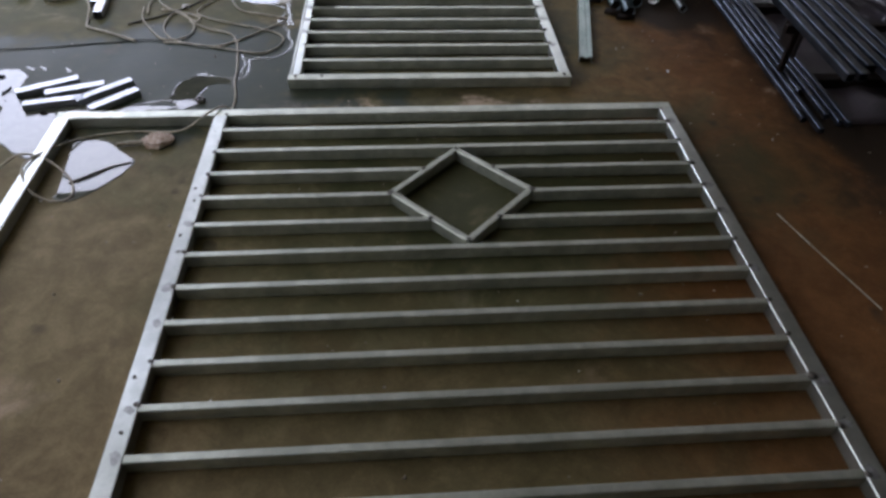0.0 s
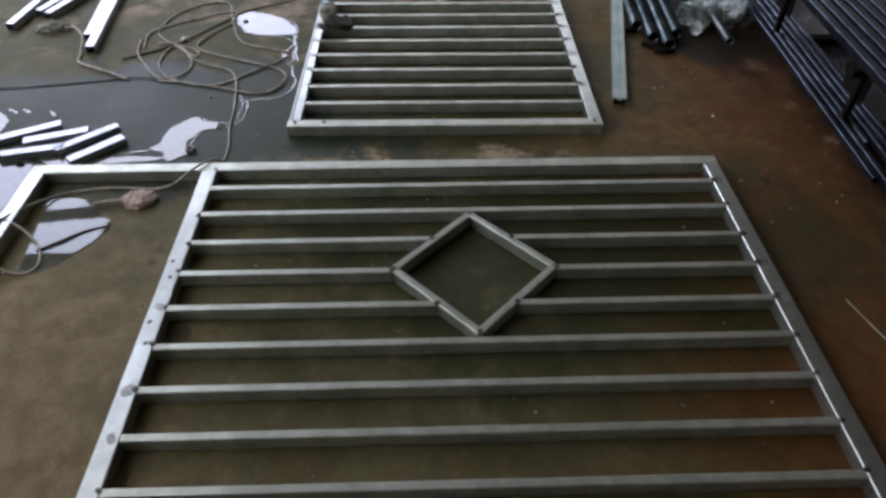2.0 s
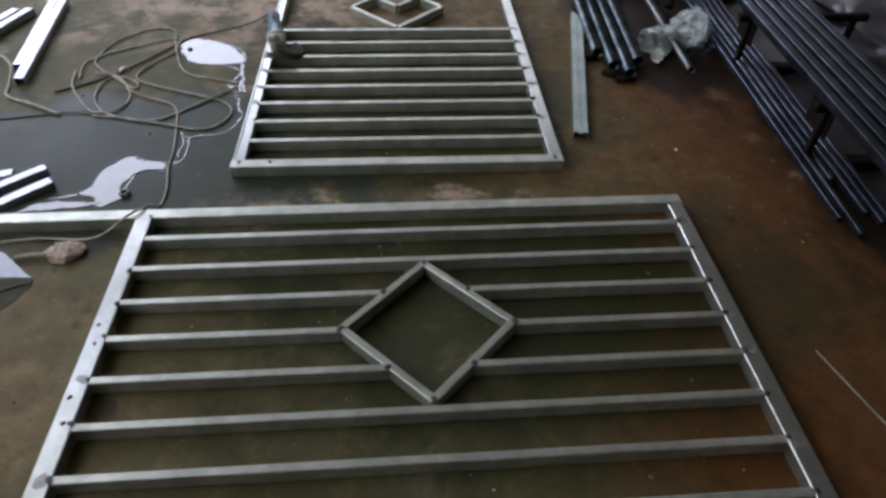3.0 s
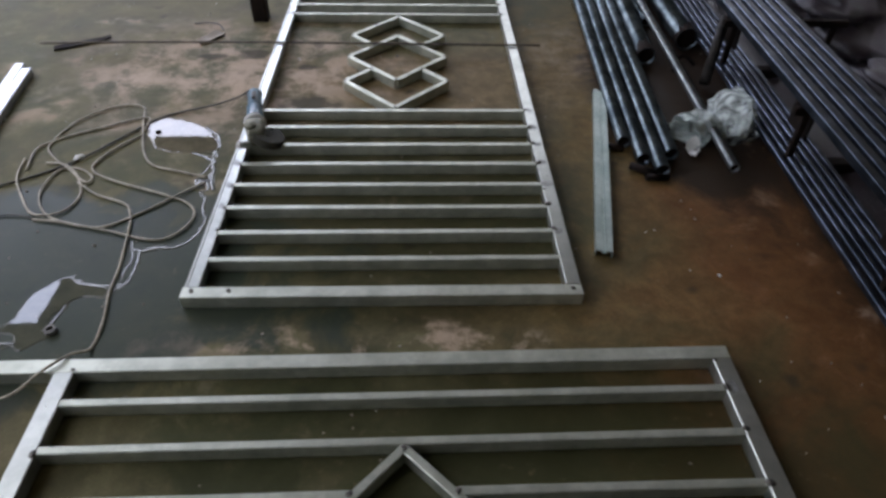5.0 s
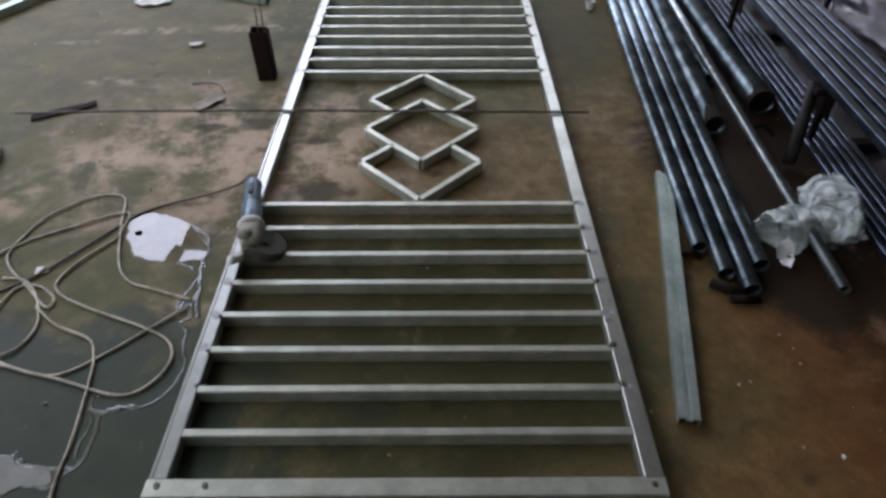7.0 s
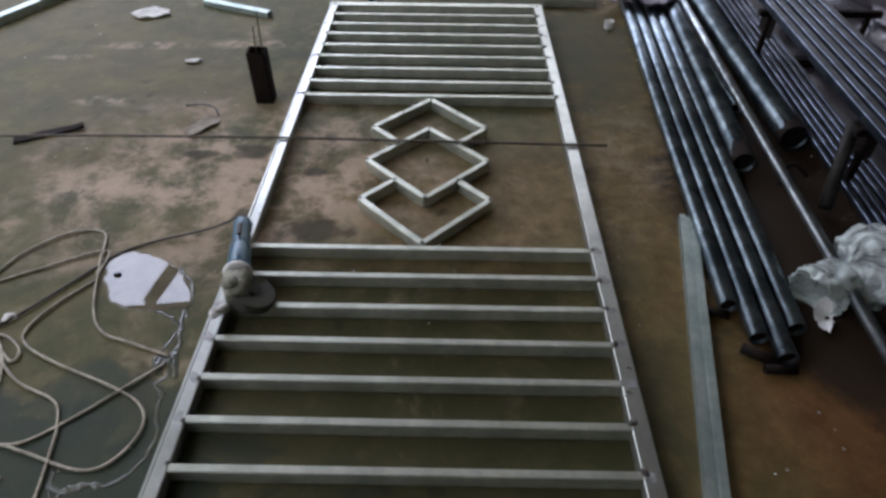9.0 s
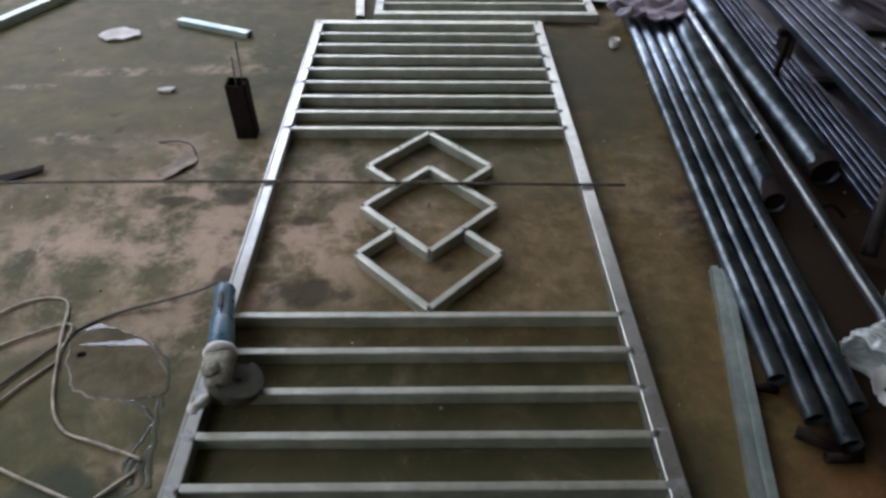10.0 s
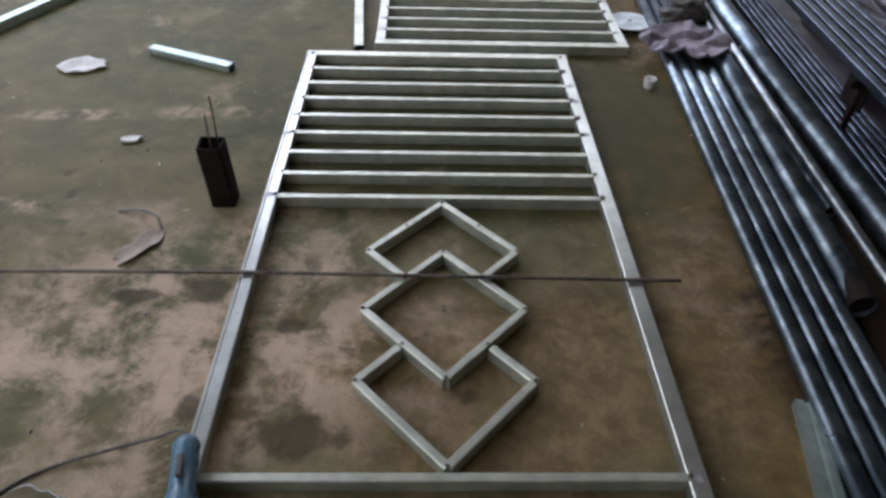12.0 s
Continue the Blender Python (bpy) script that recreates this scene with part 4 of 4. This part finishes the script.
scrap("cable_stub", "short pale stub of cable end", "cable end", sweep([Vector((-0.05, 0, 0.012)), Vector((0, 0.004, 0.014)), Vector((0.05, 0, 0.012))], 0.009, 8), CABLE, -1.235, 2.215, 8)
scrap("clamp", "small dusty welding clamp beside the tubes", "clamp", crumple(0.075, 0.035, 0.03, 8, 0.3, 3), CAST, -2.0, 3.62, 20)
scrap("twig", "thin dark twig lying across a puddle", "twig", sweep(smooth_path([(-1.395, 1.975, 0.005), (-1.33, 2.02, 0.008), (-1.27, 2.07, 0.006), (-1.2, 2.1, 0.005)]), 0.0045, 6, lambda t: 1.2 - 0.6 * t), REBAR, 0, 0)
scrap("pebble", "small dark pebble standing in a puddle", "pebble", crumple(0.012, 0.009, 0.008, 5, 0.3, 2), RUST, -1.035, 3.71, 15)
scrap("chip", "small dark chip lying in a puddle", "chip", crumple(0.014, 0.01, 0.008, 12, 0.35, 2), RUST, -1.965, 2.772, 10)
scrap("chip", "small dark chip lying in a puddle", "chip", crumple(0.014, 0.01, 0.008, 32, 0.35, 2), RUST, -1.965, 2.675, -30)
scrap("chip", "small dark chip lying in a puddle", "chip", crumple(0.014, 0.01, 0.008, 7, 0.35, 2), RUST, -1.665, 2.460, 5)
scrap("iron_strip", "short dark iron strip lying in a puddle", "iron strip", bent_strip(0.052, 0.014, 0.006), RUST, -1.885, 2.633, 54)
scrap("nut", "small steel nut on the floor", "nut", lathe([(0.012, 0), (0.02, 0), (0.02, 0.016), (0.012, 0.016), (0.012, 0)], 6), WELD, -1.027, 2.55, 20)
scrap("plastic_scrap", "tiny white plastic scrap among the cables", "plastic scrap", crumple(0.022, 0.015, 0.012, 12, 0.4, 2), RAG, -1.30, 3.505, 30)
scrap("wire", "long thin straw-coloured wire on the red dirt", "wire", sweep([Vector((1.245, 1.72, 0.003)), Vector((1.31, 1.49, 0.004)), Vector((1.385, 1.25, 0.003))], 0.0022, 6), CABLE, 0, 0)


def film_lobe(rx, ry, rz, seed, crease=0.42):
    """A slack lobe of thin film: broad facets that meet in sharp creases."""
    rng = random.Random(seed)
    planes = []
    for _ in range(26):
        d = Vector((rng.gauss(0, 1), rng.gauss(0, 1), rng.gauss(0.25, 0.9))).normalized()
        planes.append((d, rng.uniform(1.0 - crease, 1.0)))
    bm = bmesh.new()
    bmesh.ops.create_icosphere(bm, subdivisions=5, radius=1.0)
    off = Vector((seed * 3.7, seed, 0))
    for v in bm.verts:
        u = v.co.normalized()
        reach = min([1.15] + [k / u.dot(d) for d, k in planes if u.dot(d) > 0.05])
        reach += 0.16 * (1 - 2 * abs(noise.noise(u * 1.7 + off))) + 0.06 * (1 - 2 * abs(noise.noise(u * 4.2 - off)))
        v.co = Vector((u.x * reach * rx, u.y * reach * ry, max(u.z * reach, -0.5) * rz))
    low = min(v.co.z for v in bm.verts)
    for v in bm.verts:
        v.co.z -= low
    return bm


def metal_box():
    b = thing("metal_box", "low dark metal box with pale lid in a puddle", "metal box", pose(-2.124, 2.511, 0, 0, 0, 10.6))
    part("body", block(0.3, 0.4, 0.128, 0.006, (0, 0, 0.065)), TARP, b)
    # lid is pale because the sky's reflection is painted into its colour
    part("lid", block(0.306, 0.406, 0.016, 0.004, (0, 0, 0.138)), RAG, b, "pale lid, the sky's reflection painted into its colour")
    for s in (-1, 1):
        part("rib", block(0.012, 0.05, 0.1, 0.003, (0.152, s * 0.12, 0.065)), TARP, b)
    return b


metal_box()


def bag_sleeve(radius, length, seed):
    """The slack open end of a bag: a crumpled sleeve along +y, thin, with a wavy lip."""
    bm = bmesh.new()
    off = Vector((seed * 3.1, seed * 1.9, 0))
    steps, rows = 64, 14
    shells = []
    for gap in (0.0, 0.0025):
        rings = []
        for i in range(rows):
            t = i / (rows - 1)
            ring = []
            for k in range(steps):
                a = 2 * math.pi * k / steps
                c = Vector((math.cos(a), t * 1.6, math.sin(a)))
                fold = 1 + 0.3 * noise.noise(c * 1.6 + off) + 0.16 * (1 - 2 * abs(noise.noise(c * 3.4 + off)))
                r = (radius - gap) * fold * (0.72 + 0.5 * t - 0.25 * t * t)
                y = length * t * (1 + 0.25 * t * noise.noise(Vector((math.cos(a), math.sin(a), 2.0)) * 1.8 + off))
                ring.append(bm.verts.new((r * c.x, y, max(r * c.z * 0.75 + radius * 0.6, 0.003 + gap))))
            rings.append(ring)
        shells.append(rings)
    for rings in shells:
        for p, q in zip(rings, rings[1:]):
            for k in range(steps):
                j = (k + 1) % steps
                bm.faces.new((p[k], p[j], q[j], q[k]))
    for e in (0, -1):
        for k in range(steps):
            j = (k + 1) % steps
            bm.faces.new((shells[0][e][k], shells[0][e][j], shells[1][e][j], shells[1][e][k]))
    bmesh.ops.recalc_face_normals(bm, faces=bm.faces[:])
    return bm


def plastic_bag():
    b = thing("plastic_bag", "crumpled milky plastic bag under a thin pipe", "plastic bag", pose(1.44, 3.74, 0))
    part("bag_body", film_lobe(0.108, 0.185, 0.085, 6, 0.2), BAG, b, smooth=True, at=pose(0.12, 0.03, 0, 0, 0, -14))
    part("bag_mouth", bag_sleeve(0.085, 0.17, 5), BAG, b, "open crumpled mouth of thin film", smooth=True, at=pose(-0.01, -0.025, 0, 0, 0, 122))
    part("torn_flap", ragged_sheet(0.03, 0.075, 8, 0.003, 0.4, 0.03), RAG, b, "white torn flap", at=pose(-0.125, -0.17, 0.0, 0, 15, -25))
    return b


plastic_bag()
scrap("tarpaulin", "crumpled purple-brown sheet thrown over the pipe ends", "tarpaulin", ragged_sheet(0.23, 0.17, 11, 0.012, 0.35, 0.05), SHEET, 1.28, 6.2, -10, 0.07)
scrap("metal_disc", "round grey metal disc lying by the pipes", "metal disc", lathe([(0.012, 0), (0.12, 0), (0.122, 0.004), (0.12, 0.008), (0.012, 0.008), (0.012, 0)], 40), THIN, 1.09, 6.58, 0, 0.03)
scrap("cloth", "black crumpled cloth on the pipe ends", "cloth", crumple(0.13, 0.10, 0.06, 21, 0.35, 4, 2.4), CORD, 1.36, 6.52, 20, 0.08, True)
scrap("cup", "small pale cup beside the pipe ends", "cup", lathe([(0.001, 0.0), (0.024, 0.0), (0.03, 0.045), (0.027, 0.045), (0.022, 0.004), (0.001, 0.004)], 18), RAG, 1.03, 5.89)
scrap("dark_sheeting", "heap of dark dusty plastic sheeting beside the rack", "plastic sheeting", crumple(0.75, 1.6, 0.22, 14, 0.35, 5, 2.6), TARP, 3.0, 5.6, 0, 0.0, True)
scrap("dark_sheeting", "low heap of dark plastic sheeting beyond the rack", "plastic sheeting", crumple(0.6, 0.9, 0.16, 17, 0.35, 5, 2.6), TARP, 2.75, 3.3, 0, 0.0, True)

for x, y, turn in ((2.43, 6.26, 30), (2.42, 5.25, -10)):
    scrap("plastic_film", "crumpled clear plastic film on the dark sheeting", "plastic film", film_lobe(0.12, 0.2, 0.06, 31), BAG, x, y, turn, 0.12)


# ---- grit ----
def grit():
    rng = random.Random(3)
    bm = bmesh.new()
    for _ in range(420):
        x, y = rng.uniform(-2.6, 2.4), rng.uniform(0.6, 7.2)
        s = rng.choice((0.002, 0.0025, 0.003, 0.0035, 0.004))
        m = pose(x, y, s * 0.5, rng.uniform(0, 40), rng.uniform(0, 40), rng.uniform(0, 360)) @ Matrix.Diagonal((s * rng.uniform(0.7, 2.2), s, s, 1))
        bmesh.ops.create_cube(bm, size=1.4, matrix=m)
    tagged(part("grit", bm, CARD), "scattered pale grit and chips on the floor", "grit", kind="stuff")

    bm = bmesh.new()
    for _ in range(46):
        x, y = rng.uniform(-2.4, 1.6), rng.uniform(0.8, 7.0)
        s = rng.choice((0.004, 0.005, 0.006, 0.009))
        m = pose(x, y, s * 0.4, rng.uniform(0, 40), rng.uniform(0, 40), rng.uniform(0, 360)) @ Matrix.Diagonal((s * rng.uniform(0.8, 1.8), s, s * 0.8, 1))
        bmesh.ops.create_icosphere(bm, subdivisions=1, radius=0.6, matrix=m)
    tagged(part("crumbs", bm, RAG), "scattered white plaster crumbs on the floor", "crumbs", kind="stuff")


grit()
